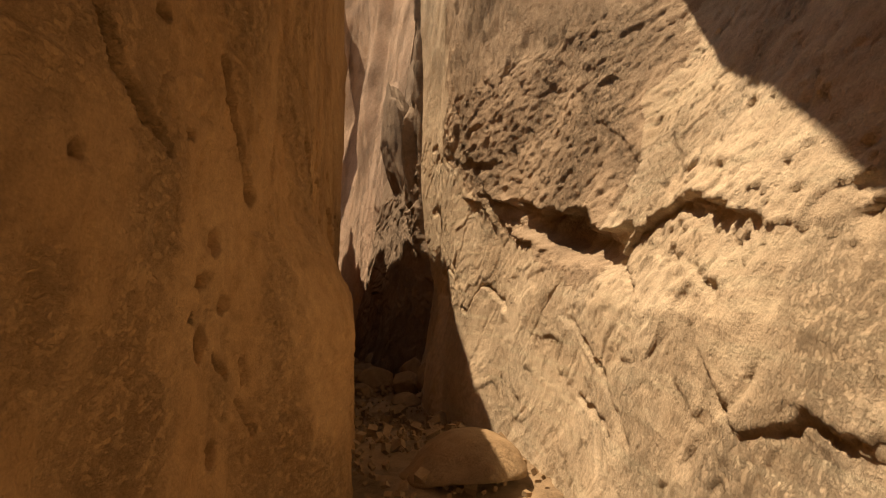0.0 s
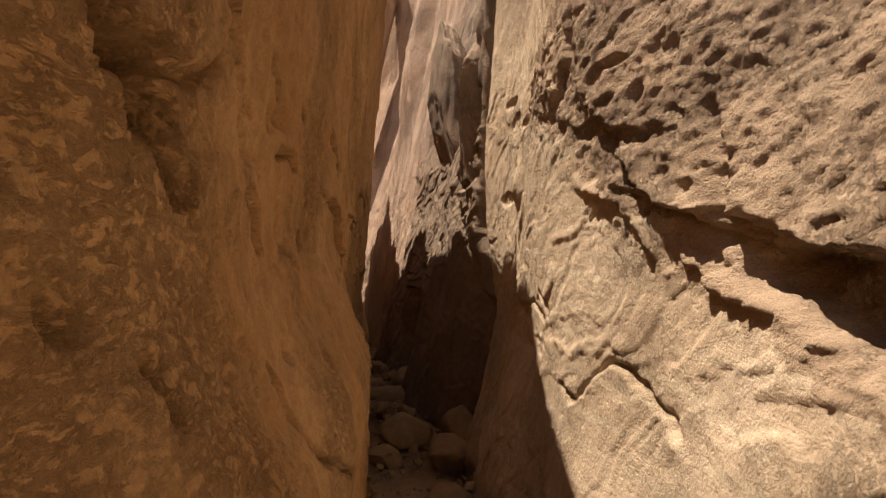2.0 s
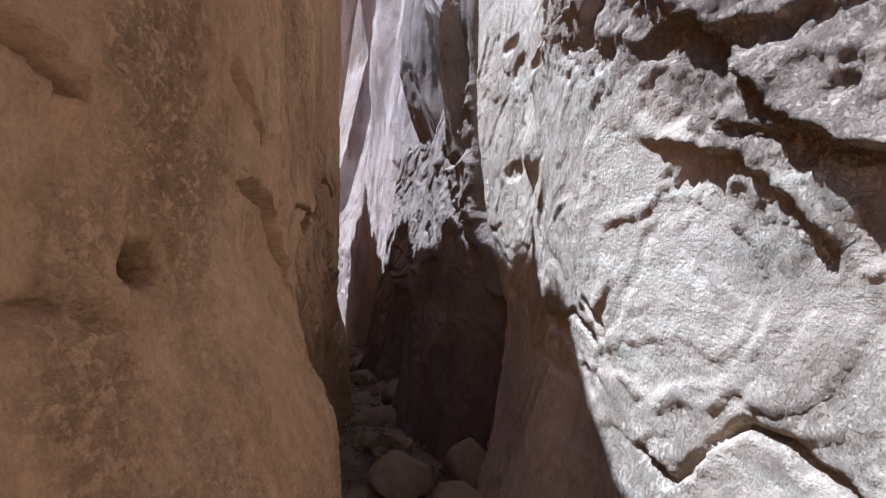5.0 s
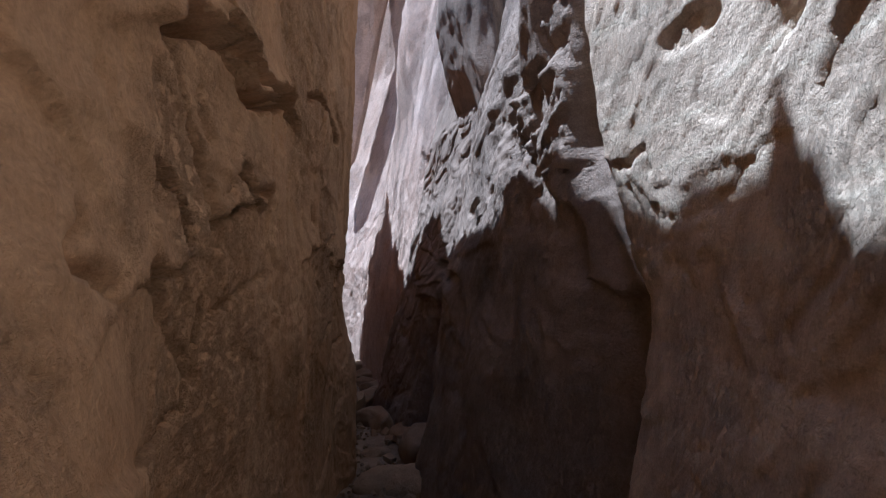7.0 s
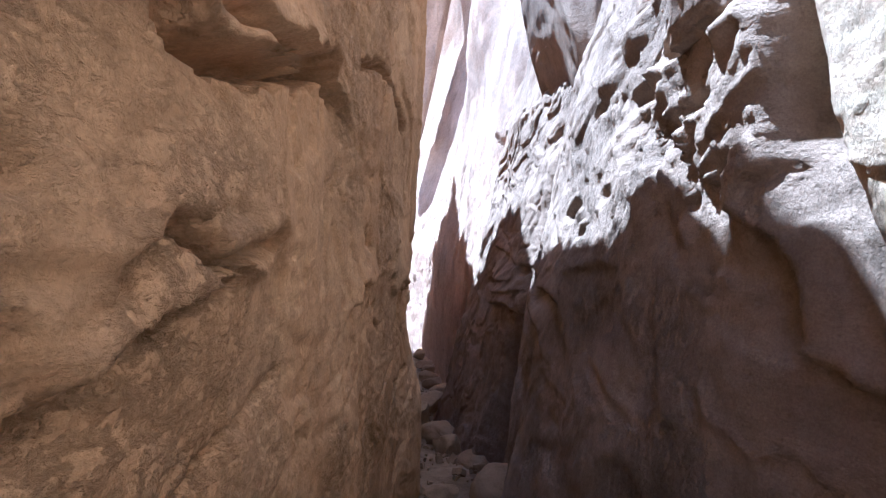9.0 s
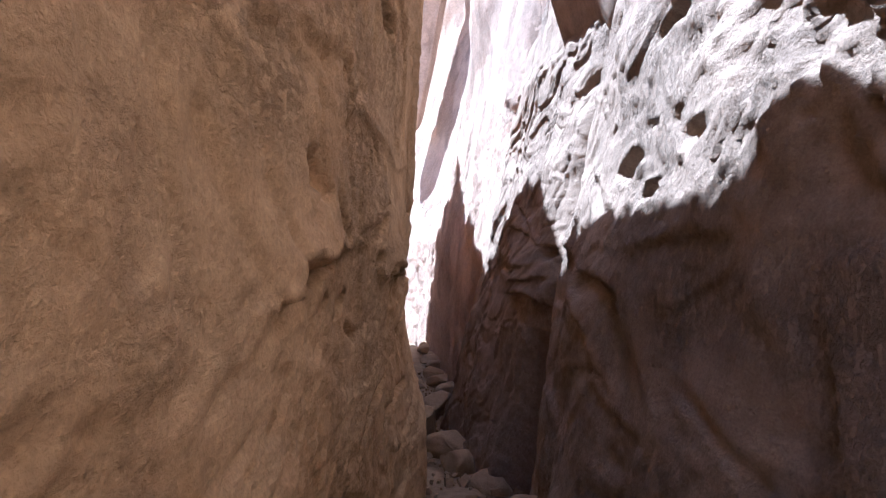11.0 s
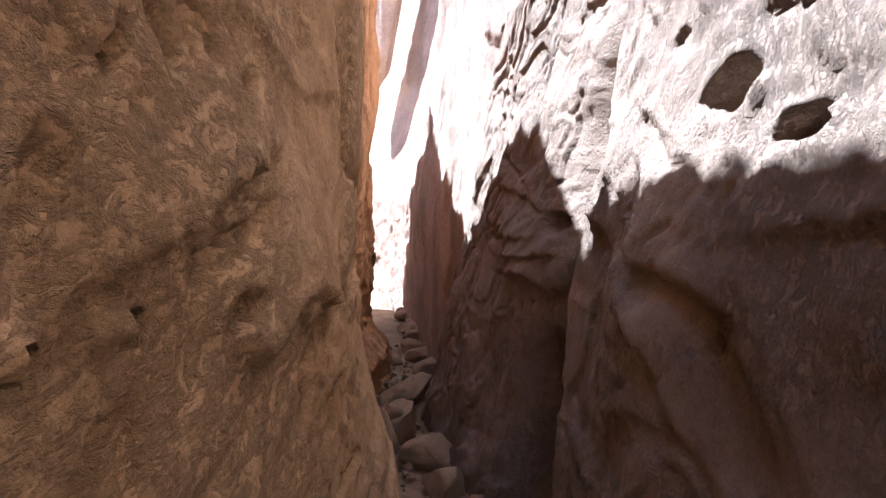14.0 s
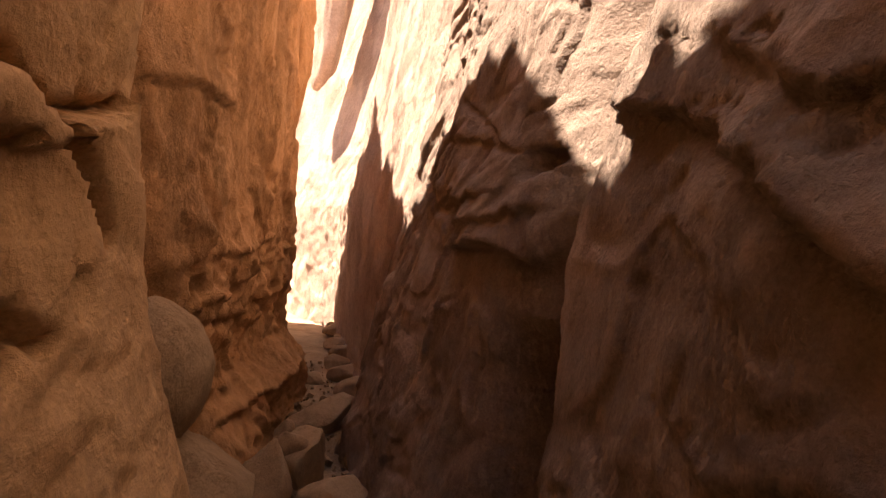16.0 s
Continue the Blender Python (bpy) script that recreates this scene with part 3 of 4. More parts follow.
FAR_LEFT_STROKES.append(("step", ((10.98, 1.87), (11.36, 1.93), (11.88, 1.93)), 0.15, 0.06))
FAR_LEFT_STROKES.append(("pit", ((14.29, 1.95), (0.160, 0.041)), 0, 0.03))
FAR_LEFT_STROKES.append(("pit", ((11.86, 1.73), (0.066, 0.024)), 0, 0.03))
FAR_LEFT_STROKES.append(("pit", ((12.10, 1.80), (0.061, 0.021)), 0, 0.03))
FAR_LEFT_STROKES.append(("pit", ((11.28, 1.53), (0.053, 0.026)), 0, 0.03))
FAR_LEFT_STROKES.append(("pit", ((13.59, 1.58), (0.131, 0.031)), 0, 0.03))
FAR_LEFT_STROKES.append(("pit", ((11.57, 1.65), (0.088, 0.036)), 0, 0.03))
FAR_LEFT_STROKES.append(("step", ((11.28, 1.09), (11.59, 1.09), (12.42, 1.07), (13.34, 1.08)), 0.2, 0.045))
FAR_LEFT_STROKES.append(("step", ((11.48, 0.85), (12.09, 0.84), (13.00, 0.88)), 0.15, 0.04))
FAR_LEFT_STROKES.append(("crack", ((11.70, 0.72), (12.29, 0.62), (13.15, 0.50)), 0.03, 0.05))
FAR_LEFT_STROKES.append(("crack", ((11.17, 1.30), (11.28, 1.09), (11.43, 0.90)), 0.03, 0.05))
FAR_LEFT_STROKES.append(("step", ((12.10, 0.04), (12.67, -0.03), (13.73, -0.23), (14.32, -0.18)), 0.2, 0.08))
FAR_LEFT_STROKES.append(("pit", ((14.21, 0.39), (0.160, 0.165)), 0, 0.12))
RIGHT_STROKES.append(("step", ((1.52, 1.66), (1.82, 1.74), (2.05, 1.72), (2.36, 1.64), (2.53, 1.54), (3.12, 1.72), (3.55, 1.91), (4.06, 1.92), (4.57, 2.20), (5.07, 2.75)), 0.22, 0.065))
RIGHT_STROKES.append(("crack", ((2.49, 1.53), (2.21, 1.36)), 0.02, 0.06))
RIGHT_STROKES.append(("step", ((1.61, 1.82), (1.88, 1.88), (2.06, 1.89), (2.49, 2.14)), 0.1, 0.02))
RIGHT_STROKES.append(("step", ((0.80, 1.11), (0.93, 1.10), (1.05, 1.08), (1.15, 1.02), (1.30, 1.07), (1.38, 1.13)), 0.1, 0.022))
RIGHT_STROKES.append(("step", ((1.54, 1.65), (1.58, 1.65), (1.84, 1.70)), 0.08, 0.03))
RIGHT_STROKES.append(("crack", ((1.06, 1.71), (1.01, 1.74)), 0.01, 0.03))
RIGHT_STROKES.append(("pit", ((1.75, 2.07), (0.041, 0.026)), 0, 0.03))
RIGHT_STROKES.append(("pit", ((0.92, 1.57), (0.025, 0.018)), 0, 0.03))
RIGHT_STROKES.append(("step", ((3.27, 1.37), (3.43, 1.25), (3.58, 1.02)), 0.05, -0.05))
RIGHT_STROKES.append(("crack", ((4.03, 0.70), (3.91, 0.55)), 0.012, 0.05))
RIGHT_STROKES.append(("crack", ((2.68, 0.82), (2.15, 0.76)), 0.012, 0.03))
RIGHT_STROKES.append(("crack", ((1.86, 1.51), (1.67, 1.46), (1.48, 1.36)), 0.01, 0.02))
RIGHT_STROKES.append(("step", ((2.81, 2.03), (2.99, 2.24), (3.27, 2.42)), 0.08, 0.025))
RIGHT_STROKES.append(("crack", ((4.54, 3.24), (4.44, 3.40), (4.29, 3.48)), 0.015, 0.04))
RIGHT_STROKES.append(("crack", ((1.93, 0.77), (2.48, 1.02), (3.04, 1.21)), 0.02, 0.015))
RIGHT_STROKES.append(("crack", ((5.03, 1.19), (4.83, 1.16), (4.66, 1.39), (4.51, 1.38), (4.36, 1.29), (4.22, 1.26), (4.16, 1.21)), 0.012, 0.05))
RIGHT_STROKES.append(("step", ((4.83, 1.16), (4.66, 1.39), (4.51, 1.38), (4.36, 1.29), (4.22, 1.26), (4.16, 1.21)), 0.1, 0.025))
RIGHT_STROKES.append(("pit", ((3.95, 1.86), (0.155, 0.092)), 0, 0.08))
RIGHT_STROKES.append(("pit", ((3.64, 1.76), (0.159, 0.107)), 0, 0.08))
RIGHT_STROKES.append(("pit", ((3.39, 1.70), (0.138, 0.100)), 0, 0.08))
RIGHT_STROKES.append(("pit", ((3.19, 1.65), (0.102, 0.088)), 0, 0.08))
RIGHT_STROKES.append(("pit", ((4.97, 2.53), (0.160, 0.057)), 0, 0.045))
RIGHT_STROKES.append(("pit", ((4.74, 2.44), (0.140, 0.060)), 0, 0.045))
RIGHT_STROKES.append(("pit", ((4.57, 2.43), (0.084, 0.047)), 0, 0.045))
RIGHT_STROKES.append(("pit", ((4.98, 2.77), (0.076, 0.105)), 0, 0.045))
RIGHT_STROKES.append(("pit", ((4.69, 2.64), (0.049, 0.068)), 0, 0.045))
RIGHT_STROKES.append(("pit", ((4.85, 2.84), (0.082, 0.030)), 0, 0.045))
RIGHT_STROKES.append(("crack", ((4.34, 2.52), (4.24, 2.29), (4.15, 2.04), (4.02, 1.89)), 0.035, 0.06))
RIGHT_STROKES.append(("step", ((4.52, 1.94), (4.62, 2.06), (4.74, 2.13), (4.95, 2.19)), 0.07, 0.045))
RIGHT_STROKES.append(("step", ((4.40, 2.09), (4.50, 2.15), (4.67, 2.19)), 0.06, 0.04))
RIGHT_STROKES.append(("step", ((4.27, 2.04), (4.35, 2.07), (4.45, 2.12)), 0.05, 0.035))
RIGHT_STROKES.append(("step", ((3.98, 1.72), (4.09, 1.73), (4.18, 1.79), (4.27, 1.85)), 0.09, 0.06))
RIGHT_STROKES.append(("step", ((4.07, 1.84), (4.18, 1.89), (4.24, 1.92)), 0.06, 0.04))
RIGHT_STROKES.append(("pit", ((5.78, 1.50), (0.153, 0.052)), 0, 0.04))
RIGHT_STROKES.append(("step", ((6.08, 2.24), (6.26, 2.10)), 0.05, -0.05))
RIGHT_STROKES.append(("step", ((5.53, 2.77), (5.37, 3.02), (5.40, 3.20)), 0.08, -0.07))
RIGHT_STROKES.append(("step", ((6.06, 2.87), (5.56, 2.90)), 0.06, 0.05))
RIGHT_STROKES.append(("pit", ((5.34, 2.59), (0.090, 0.048)), 0, 0.025))
RIGHT_STROKES.append(("pit", ((4.44, 2.24), (0.034, 0.032)), 0, 0.025))
RIGHT_STROKES.append(("pit", ((4.32, 2.18), (0.023, 0.026)), 0, 0.025))
RIGHT_STROKES.append(("pit", ((4.63, 2.83), (0.037, 0.035)), 0, 0.025))
RIGHT_STROKES.append(("pit", ((6.19, 2.84), (0.160, 0.039)), 0, 0.025))
RIGHT_STROKES.append(("pit", ((6.79, 3.12), (0.120, 0.045)), 0, 0.025))
RIGHT_STROKES.append(("pit", ((4.30, 2.41), (0.017, 0.023)), 0, 0.025))
RIGHT_STROKES.append(("bump", ((6.28, 2.37), (0.160, 0.177)), 0, 0.05))
RIGHT_STROKES.append(("pit", ((6.74, 2.31), (0.160, 0.067)), 0, 0.025))
RIGHT_STROKES.append(("pit", ((6.63, 2.91), (0.160, 0.104)), 0, 0.02))
RIGHT_STROKES.append(("crack", ((5.77, 1.49), (5.68, 1.54), (5.58, 1.57), (5.48, 1.53), (5.39, 1.49), (5.36, 1.34)), 0.014, 0.04))
RIGHT_STROKES.append(("crack", ((5.47, 1.64), (5.34, 1.56), (5.31, 1.50)), 0.01, 0.03))
RIGHT_STROKES.append(("crack", ((7.15, 1.94), (7.06, 1.94), (7.02, 1.96), (6.97, 1.97), (6.93, 1.89)), 0.01, 0.035))
RIGHT_STROKES.append(("crack", ((7.08, 1.87), (7.01, 1.77)), 0.008, 0.02))
MIDDLE_STROKES.append(("pit", ((9.14, 1.99), (0.085, 0.063)), 0, 0.09))
MIDDLE_STROKES.append(("pit", ((8.83, 1.87), (0.079, 0.021)), 0, 0.07))
MIDDLE_STROKES.append(("pit", ((8.57, 2.03), (0.082, 0.056)), 0, 0.06))
MIDDLE_STROKES.append(("pit", ((9.48, 2.19), (0.087, 0.023)), 0, 0.04))
MIDDLE_STROKES.append(("crack", ((9.06, 2.15), (8.86, 2.11)), 0.012, 0.04))
MIDDLE_STROKES.append(("crack", ((8.74, 2.11), (8.71, 2.14)), 0.02, 0.03))
MIDDLE_STROKES.append(("step", ((9.23, 1.51), (8.99, 1.47), (8.85, 1.45), (8.78, 1.35)), 0.12, -0.035))
MIDDLE_STROKES.append(("step", ((8.44, 1.69), (8.54, 1.68), (8.70, 1.66)), 0.12, 0.03))
MIDDLE_STROKES.append(("pit", ((9.16, 1.97), (0.084, 0.044)), 0, 0.09))
MIDDLE_STROKES.append(("pit", ((8.85, 1.85), (0.074, 0.024)), 0, 0.07))
MIDDLE_STROKES.append(("step", ((9.58, 1.62), (9.40, 1.54), (9.25, 1.51), (9.08, 1.49)), 0.1, -0.05))
MIDDLE_STROKES.append(("pit", ((9.01, 1.14), (0.020, 0.016)), 0, 0.03))
MIDDLE_STROKES.append(("pit", ((8.91, 1.39), (0.024, 0.016)), 0, 0.03))
MIDDLE_STROKES.append(("step", ((8.77, 1.33), (8.81, 1.38), (8.83, 1.46), (8.91, 1.48)), 0.1, 0.03))
MIDDLE_STROKES.append(("step", ((9.24, 1.33), (9.31, 1.37), (9.38, 1.40), (9.41, 1.44), (9.52, 1.45), (9.64, 1.51), (9.79, 1.56), (9.95, 1.60)), 0.25, 0.06))
MIDDLE_STROKES.append(("crack", ((9.95, 1.76), (9.62, 1.67), (9.53, 1.65)), 0.008, 0.025))
MIDDLE_STROKES.append(("crack", ((9.97, 1.64), (9.74, 1.58), (9.56, 1.54)), 0.008, 0.02))
MIDDLE_STROKES.append(("crack", ((9.42, 1.49), (9.34, 1.47), (9.29, 1.46)), 0.01, 0.02))
MIDDLE_STROKES.append(("step", ((9.56, 1.63), (9.50, 1.59), (9.39, 1.56), (9.32, 1.54)), 0.1, 0.03))
MIDDLE_STROKES.append(("pit", ((9.50, 1.26), (0.012, 0.016)), 0, 0.025))
MIDDLE_STROKES.append(("crack", ((9.35, 1.22), (9.33, 1.22)), 0.01, 0.015))
MIDDLE_STROKES.append(("pit", ((8.36, 2.47), (0.160, 0.071)), 0, 0.07))
MIDDLE_STROKES.append(("pit", ((7.84, 2.29), (0.108, 0.037)), 0, 0.07))
MIDDLE_STROKES.append(("pit", ((8.97, 2.52), (0.160, 0.057)), 0, 0.07))
MIDDLE_STROKES.append(("pit", ((8.06, 2.57), (0.160, 0.073)), 0, 0.07))
MIDDLE_STROKES.append(("bump", ((8.64, 2.82), (0.160, 0.123)), 1, 0.07))
MIDDLE_STROKES.append(("bump", ((7.67, 2.48), (0.097, 0.063)), 1, 0.07))
MIDDLE_STROKES.append(("bump", ((8.85, 2.64), (0.160, 0.093)), 1, 0.07))
MIDDLE_STROKES.append(("bump", ((8.18, 2.49), (0.160, 0.055)), 1, 0.07))
MIDDLE_STROKES.append(("step", ((7.25, 1.45), (7.39, 1.49), (7.42, 1.73), (7.55, 1.84)), 0.2, 0.06))
PILLAR_STROKES.append(("pit", ((10.67, 1.56), (0.112, 0.055)), 0, 0.22))
PILLAR_STROKES.append(("crack", ((11.75, 1.97), (10.99, 1.64), (10.74, 1.59)), 0.012, 0.04))
PILLAR_STROKES.append(("crack", ((10.85, 1.64), (10.85, 1.76), (10.73, 1.77)), 0.015, 0.035))
PILLAR_STROKES.append(("crack", ((10.57, 1.52), (10.48, 1.50)), 0.01, 0.03))
PILLAR_STROKES.append(("step", ((11.00, 1.45), (11.15, 1.44), (11.65, 1.41)), 0.1, 0.05))
PILLAR_STROKES.append(("step", ((10.66, 1.38), (10.80, 1.36), (10.98, 1.34)), 0.1, 0.05))
PILLAR_STROKES.append(("step", ((10.47, 1.35), (10.50, 1.25), (10.53, 1.20), (10.73, 1.25), (11.06, 1.23)), 0.2, 0.1))
PILLAR_STROKES.append(("step", ((12.36, 1.62), (11.90, 1.78), (11.12, 1.67)), 0.1, -0.03))
PILLAR_STROKES.append(("bump", ((10.51, 0.75), (0.094, 0.193)), 1, 0.06))
PILLAR_STROKES.append(("pit", ((10.47, 1.13), (0.050, 0.105)), 1, 0.06))
PILLAR_STROKES.append(("pit", ((10.56, 1.37), (0.017, 0.016)), 0, 0.03))
PILLAR_STROKES.append(("crack", ((11.38, 0.63), (11.25, 0.90)), 0.03, 0.04))


wall("wall_left", left_near, np.concatenate([steps(-6, 0.48, 0.06), steps(0.5, 10.15, 0.011)]), crest_left, 1, relief_left, LEFT_STROKES, TAN, "tall tan sandstone canyon wall in open shade, streaked and pitted", 0.011)
wall("wall_left_far", left_far, steps(9.1, 17.0, 0.028), crest_left_far, 1, relief_left_far, FAR_LEFT_STROKES, RUST, "orange sandstone canyon wall undercut above the rubble floor", 0.025)
wall("wall_left_back", left_back, steps(15.2, 24.3, 0.08), crest_left_back, 1, relief_far, [], PINK, "jagged sandstone fin beyond the bend of the canyon", 0.06)
wall("wall_right", right_near, np.concatenate([steps(-6, 0.48, 0.06), steps(0.5, 8.0, 0.013)]), lambda y: 6.4 + 0.3 * gnoise(y, y * 0, 39), -1, relief_right, RIGHT_STROKES, PALE, "pale sunlit sandstone wall with ledges, cracks and rough pockets", 0.013, crust=(CRUST, crust_zone))
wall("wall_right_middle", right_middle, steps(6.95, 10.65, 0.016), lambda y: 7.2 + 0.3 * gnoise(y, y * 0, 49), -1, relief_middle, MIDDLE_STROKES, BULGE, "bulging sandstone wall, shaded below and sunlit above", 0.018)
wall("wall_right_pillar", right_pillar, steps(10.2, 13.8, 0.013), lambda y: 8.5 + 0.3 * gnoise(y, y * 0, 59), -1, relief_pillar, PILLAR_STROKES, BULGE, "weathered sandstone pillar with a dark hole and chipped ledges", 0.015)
wall("wall_right_far", right_far, steps(12.9, 31.0, 0.05), lambda y: 19.0 + 0.5 * gnoise(y * 0.5, y * 0, 69), -1, relief_far, [], PINK, "high pink sandstone wall with vertical ribs", 0.035)


# ---------- the canyon floor, one sheet out to the horizon ----------
def ground_sheet():
    far = np.array([-600, -200, -80, -40, -20, -11])
    xs = np.concatenate([far, steps(-7, 2, 0.05), -far[::-1]])
    ys = np.concatenate([far, steps(-6, 0.0, 0.1), steps(0.05, 16, 0.05), steps(16.2, 30, 0.2), [36, 50, 90, 220, 620]])
    x, y = np.meshgrid(xs, ys, indexing="ij")
    z = floor_z(x, y) + 0.04 * fbm(x * 1.1, y * 1.1, 71, 3) + 0.015 * fbm(x * 6, y * 6, 72, 3)
    n, m = x.shape
    i = np.arange(n * m).reshape(n, m)
    quads = np.stack([i[:-1, :-1], i[1:, :-1], i[1:, 1:], i[:-1, 1:]], -1).reshape(-1, 4)
    ob = new("ground", rock_mesh("ground", np.stack([x, y, z], -1).reshape(-1, 3).tolist(), quads.tolist(), SAND))
    return tagged(ob, "sandy canyon floor strewn with rubble", "ground", kind="structure")


ground_sheet()


def rock(name, size, seed, rough=0.10, cuts=9, detail=4, material=None, flat=(0.5, 0.78)):
    """A fallen block: a ball cut by flat faces, its edges worn round, its skin uneven. Its base lies at its origin."""
    rng = np.random.default_rng(seed)
    bm = bmesh.new()
    bmesh.ops.create_icosphere(bm, subdivisions=detail, radius=1.0)
    co = np.array([v.co[:] for v in bm.verts])
    unit = co.copy()
    for _ in range(cuts):
        way = rng.normal(size=3)
        way /= np.linalg.norm(way)
        over = np.maximum(co @ way - rng.uniform(*flat), 0)
        co -= 0.95 * over[:, None] * way
    o = rng.uniform(0, 50, 3)
    for f, a in ((1.3, rough), (3.5, rough * 0.4), (9.0, rough * 0.18), (21.0, rough * 0.09)):
        n = (gnoise(unit[:, 0] * f + o[0], unit[:, 1] * f + o[1], seed) + gnoise(unit[:, 1] * f + o[2], unit[:, 2] * f + o[0], seed + 1) + gnoise(unit[:, 2] * f + o[1], unit[:, 0] * f + o[2], seed + 2)) / 2
        co *= (1 + a * n)[:, None]
    co *= np.array(size) / 2
    co[:, 2] -= co[:, 2].min()
    for v, c in zip(bm.verts, co):
        v.co = c
    me = bpy.data.meshes.new(name)
    bm.to_mesh(me)
    bm.free()
    me.materials.append(material or STONE)
    me.polygons.foreach_set("use_smooth", [True] * len(me.polygons))
    return new(name, me)


def put_rock(x, y, size, seed, turn=0, label="", sink=0.06, tip=(0, 0), name="boulder", **kw):
    ob = rock(name, size, seed, **kw)
    ob.matrix_world = pose(x, y, float(floor_z(x, y)) - sink, tip[0], tip[1], turn)
    return tagged(ob, label or "tan sandstone block lying on the canyon floor", "boulder", "fallen rocks on the canyon floor")


# overhang high on the sunlit wall near the start
def overhang():
    ob = rock("overhang", (3.6, 8.0, 1.8), 5, 0.10, 5, 5, PALE, flat=(0.7, 0.9))
    ob.matrix_world = pose(1.6, 0.95, 4.3, 0, 0, -24)
    return tagged(ob, "overhanging sandstone ledge jutting from the top of the wall", "rock ledge", kind="structure")


def hanging_block():
    ob = rock("hanging_block", (2.0, 2.0, 10.0), 12, 0.10, 9, 5, PINK)
    ob.matrix_world = pose(-5.25, 24.9, 4.7, 0, 8, 40)
    return tagged(ob, "high pink sandstone block hanging over the bend", "rock wall", kind="structure")


overhang()
hanging_block()


def wedged(x, y, z, size, seed, label, turn=0, tip=(0, 0)):
    ob = rock("chockstone", size, seed, 0.16, 14, 6, BULGE, (0.42, 0.62))
    ob.matrix_world = pose(x, y, z, tip[0], tip[1], turn)
    return tagged(ob, label, "boulder", "stones wedged in the canyon's cracks")


wedged(-0.18, 7.80, 2.46, (0.80, 0.74, 1.9), 17, "long pale sandstone block wedged upright in a crack", 20)
wedged(-0.46, 11.15, 2.32, (1.2, 1.9, 4.6), 14, "square sandstone block wedged between two wall faces", 10)

# the rubble, from the start of the slot to the bend
put_rock(0.08, 3.05, (0.75, 1.05, 0.34), 21, 15, "broad flat sandstone slab half buried in sand", 0.08)
put_rock(-0.37, 5.94, (0.34, 0.30, 0.20), 22, 30)
put_rock(-0.03, 4.78, (0.27, 0.24, 0.20), 23, 60)
put_rock(0.17, 4.72, (0.18, 0.2, 0.15), 24, 10, "small tan stone at the foot of the wall")
put_rock(-1.12, 9.05, (0.85, 0.50, 0.32), 25, 8, "long flat sandstone block lying across the floor")
put_rock(-0.80, 7.20, (0.55, 0.50, 0.38), 26, 40)
put_rock(-0.40, 6.65, (0.55, 0.60, 0.36), 27, 0, "broad rounded sandstone boulder on the floor")
put_rock(-0.94, 6.62, (0.30, 0.34, 0.25), 28, 70)
put_rock(-0.90, 8.00, (0.23, 0.28, 0.26), 29, 20)
put_rock(-1.18, 8.12, (0.24, 0.24, 0.24), 30, 50)
put_rock(-1.34, 8.35, (0.2, 0.2, 0.18), 31, 80)
put_rock(-0.08, 6.30, (0.36, 0.6, 0.55), 32, 20, "tall rounded boulder leaning on the shaded wall")
put_rock(-0.28, 7.15, (0.42, 0.5, 0.5), 33, 65, "smooth boulder at the foot of the shaded bulge")
put_rock(-1.10, 9.75, (0.42, 0.44, 0.38), 34, 25)
put_rock(-1.58, 9.97, (0.34, 0.22, 0.14), 35, 10, "thin flat sandstone slab on the rubble")
put_rock(-1.40, 10.75, (0.46, 0.36, 0.22), 36, -15, "flat-topped sandstone slab in the rubble")
put_rock(-1.78, 9.95, (0.2, 0.24, 0.18), 37, 40)
put_rock(-1.66, 11.12, (0.38, 0.40, 0.28), 38, 0)
put_rock(-1.36, 11.05, (0.28, 0.3, 0.24), 39, 30)
put_rock(-1.84, 11.70, (0.55, 0.46, 0.34), 40, 20, "rounded tan boulder in the middle of the rubble")
put_rock(-2.24, 12.40, (0.46, 0.44, 0.46), 41, 10, "upright rounded sandstone block")
put_rock(-2.56, 12.95, (0.26, 0.24, 0.26), 42, 35)
put_rock(-1.90, 13.35, (0.58, 2.1, 0.52), 43, 8, "long sloping sandstone slab along the middle of the floor", 0.05, (5, 0))
put_rock(-2.46, 13.95, (0.66, 0.95, 0.38), 44, -10, "flat brown slab beside a long sloping slab")
put_rock(-2.78, 16.5, (0.55, 0.6, 0.34), 45, 20)
put_rock(-2.45, 15.4, (0.6, 0.5, 0.3), 46, 70)
put_rock(-3.18, 18.4, (0.6, 0.6, 0.4), 47, 20)
put_rock(-3.0, 17.3, (0.7, 0.4, 0.3), 48, -20)
put_rock(-3.9, 21.6, (0.8, 0.6, 0.42), 49, 0, "grey-tan block at the end of the shade")
put_rock(-4.25, 22.9, (0.6, 0.6, 0.38), 50, 30, "block at the edge of the sunlit bend")
put_rock(-3.15, 16.2, (0.4, 0.36, 0.24), 51, 10)
put_rock(-2.62, 14.9, (0.3, 0.3, 0.22), 52, 55)
put_rock(-2.70, 13.5, (0.22, 0.2, 0.24), 53, 5)
put_rock(-2.86, 14.2, (0.18, 0.2, 0.2), 54, 25)
put_rock(-2.1, 15.0, (0.3, 0.34, 0.2), 55, 45)
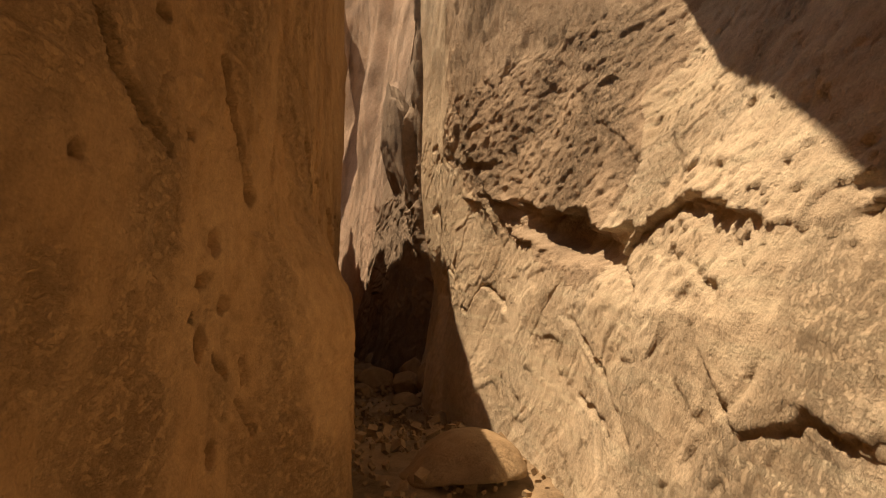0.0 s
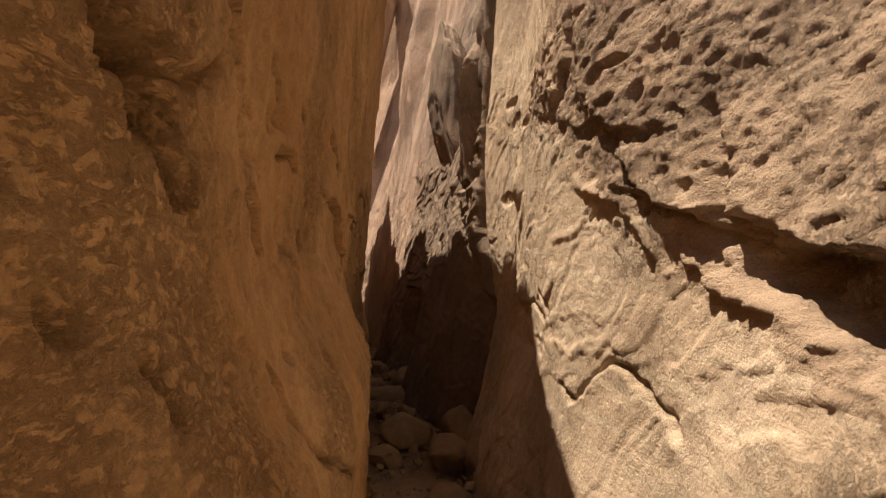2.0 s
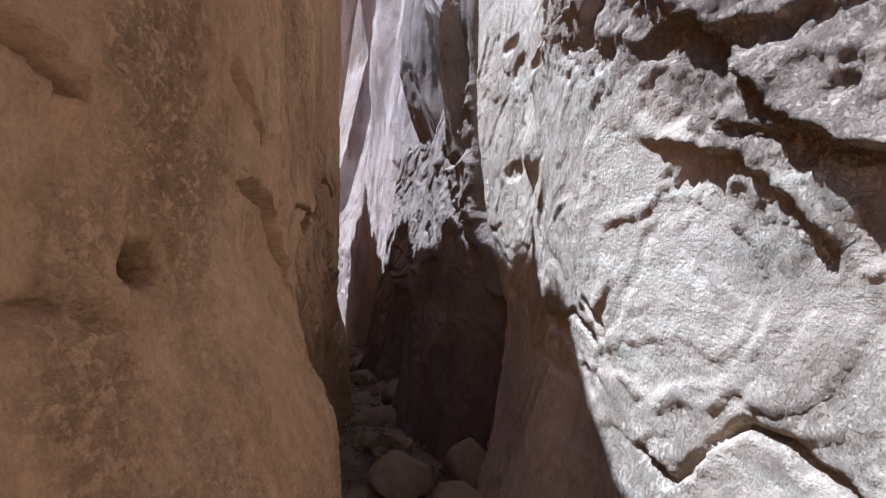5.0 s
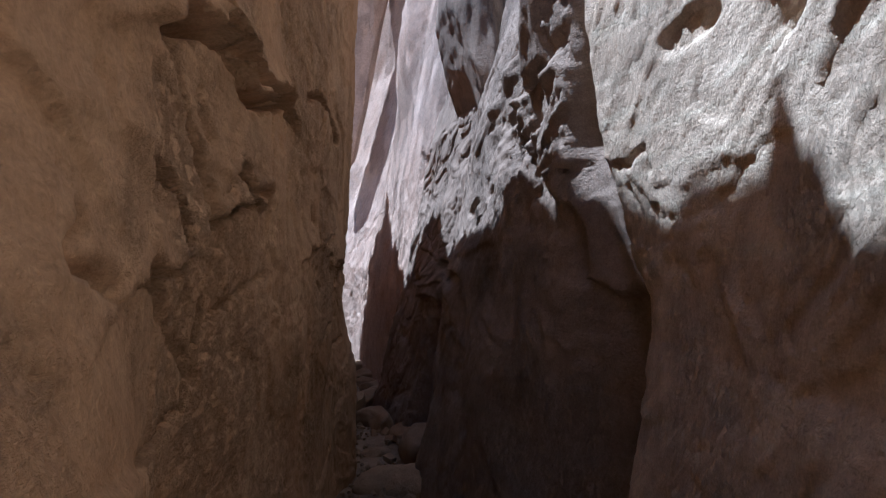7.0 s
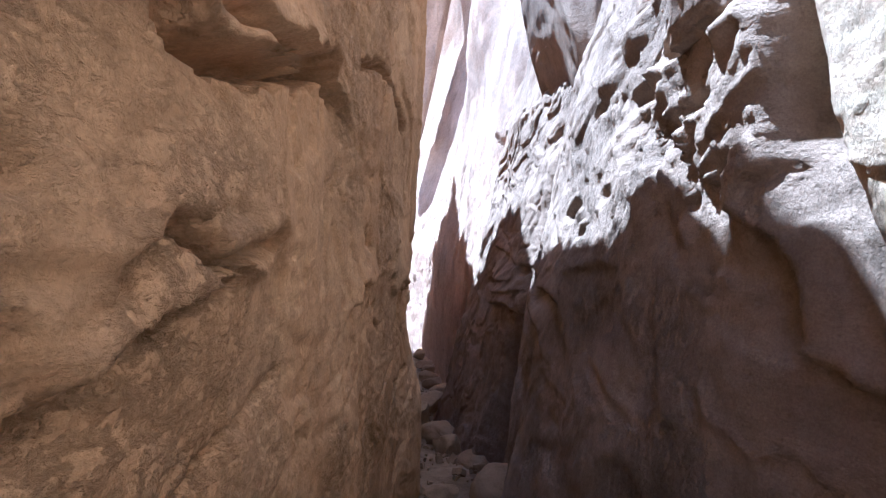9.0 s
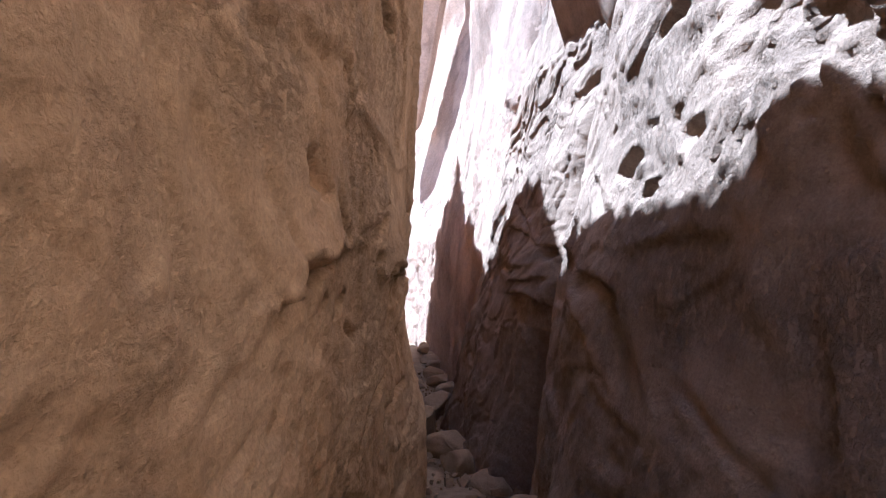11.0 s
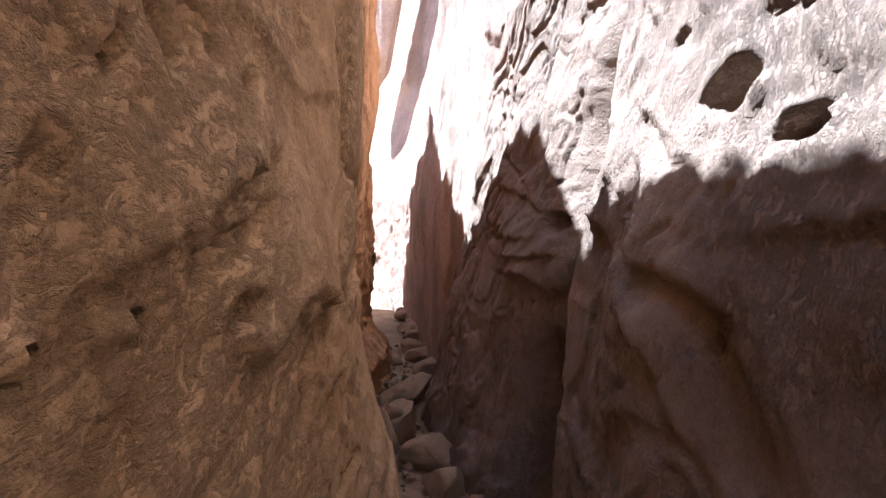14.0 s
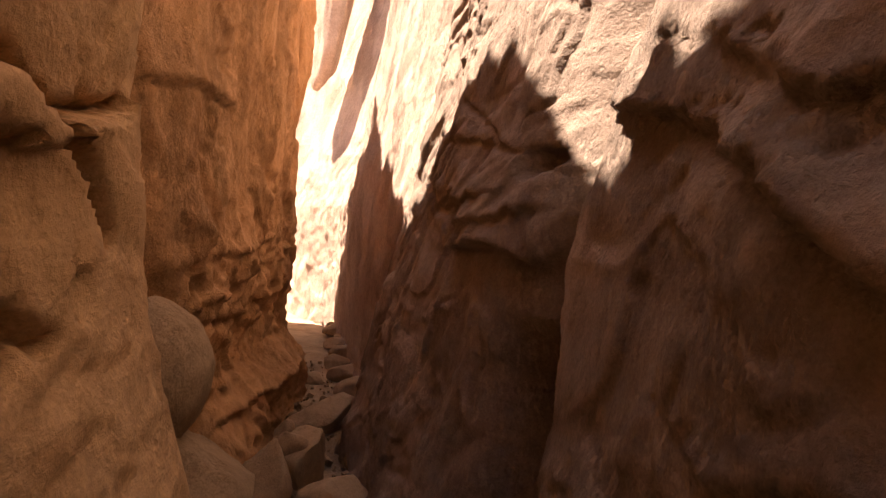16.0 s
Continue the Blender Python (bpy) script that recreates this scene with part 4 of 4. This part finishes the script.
put_rock(-1.72, 12.5, (0.3, 0.5, 0.2), 56, 15)
put_rock(-3.45, 19.6, (0.7, 0.7, 0.36), 57, 35)
put_rock(-3.62, 20.6, (0.5, 0.5, 0.34), 58, 75)
put_rock(-2.28, 11.75, (0.36, 0.5, 0.6), 59, 20, "stubby block leaning on the orange wall")
put_rock(-2.36, 12.35, (0.3, 0.4, 0.5), 60, 60, "rounded stone under the undercut wall")

lower = put_rock(-2.36, 10.62, (0.74, 0.95, 0.84), 61, 12, "cracked rounded boulder under a taller one", 0.05)
upper = put_rock(-2.50, 10.72, (0.62, 0.66, 0.62), 62, -8, "smooth egg-shaped boulder standing on another", 0.0, (0, 6), rough=0.06, cuts=4, detail=5)
upper.location.z = float(floor_z(-2.3, 10.6)) + 0.58


def gravel():
    """Loose chips and pebbles along the slot, too many to count."""
    rng = np.random.default_rng(77)
    verts, faces = [], []
    box = np.array([(a, b, c) for a in (-1, 1) for b in (-1, 1) for c in (-1, 1)], float) * 0.5
    sides = [(0, 1, 3, 2), (4, 6, 7, 5), (0, 4, 5, 1), (2, 3, 7, 6), (0, 2, 6, 4), (1, 5, 7, 3)]
    for _ in range(1500):
        y = rng.uniform(2.5, 18)
        a, b = float(left_near(y, 0.2) if y < 9.5 else left_far(y, 0.0)), float((right_near if y < 7.1 else right_middle if y < 10.4 else right_pillar if y < 13.2 else right_far)(y, 0.1))
        x = rng.uniform(a, b)
        s = rng.uniform(0.012, 0.03) * (1 + 1.6 * (rng.random() < 0.12))
        turn = np.array(Euler(rng.uniform(0, 6, 3)).to_matrix())
        c = (box * rng.uniform(0.6, 1.5, 3) + rng.normal(0, 0.08, (8, 3))) * s @ turn.T + (x, y, float(floor_z(x, y)) + 0.2 * s + 0.03)
        n = len(verts)
        verts += c.tolist()
        faces += [tuple(n + i for i in q) for q in sides]
    ob = new("gravel", rock_mesh("gravel", verts, faces, STONE, False))
    return tagged(ob, "loose sandstone chips and pebbles on the canyon floor", "gravel", kind="stuff")


gravel()
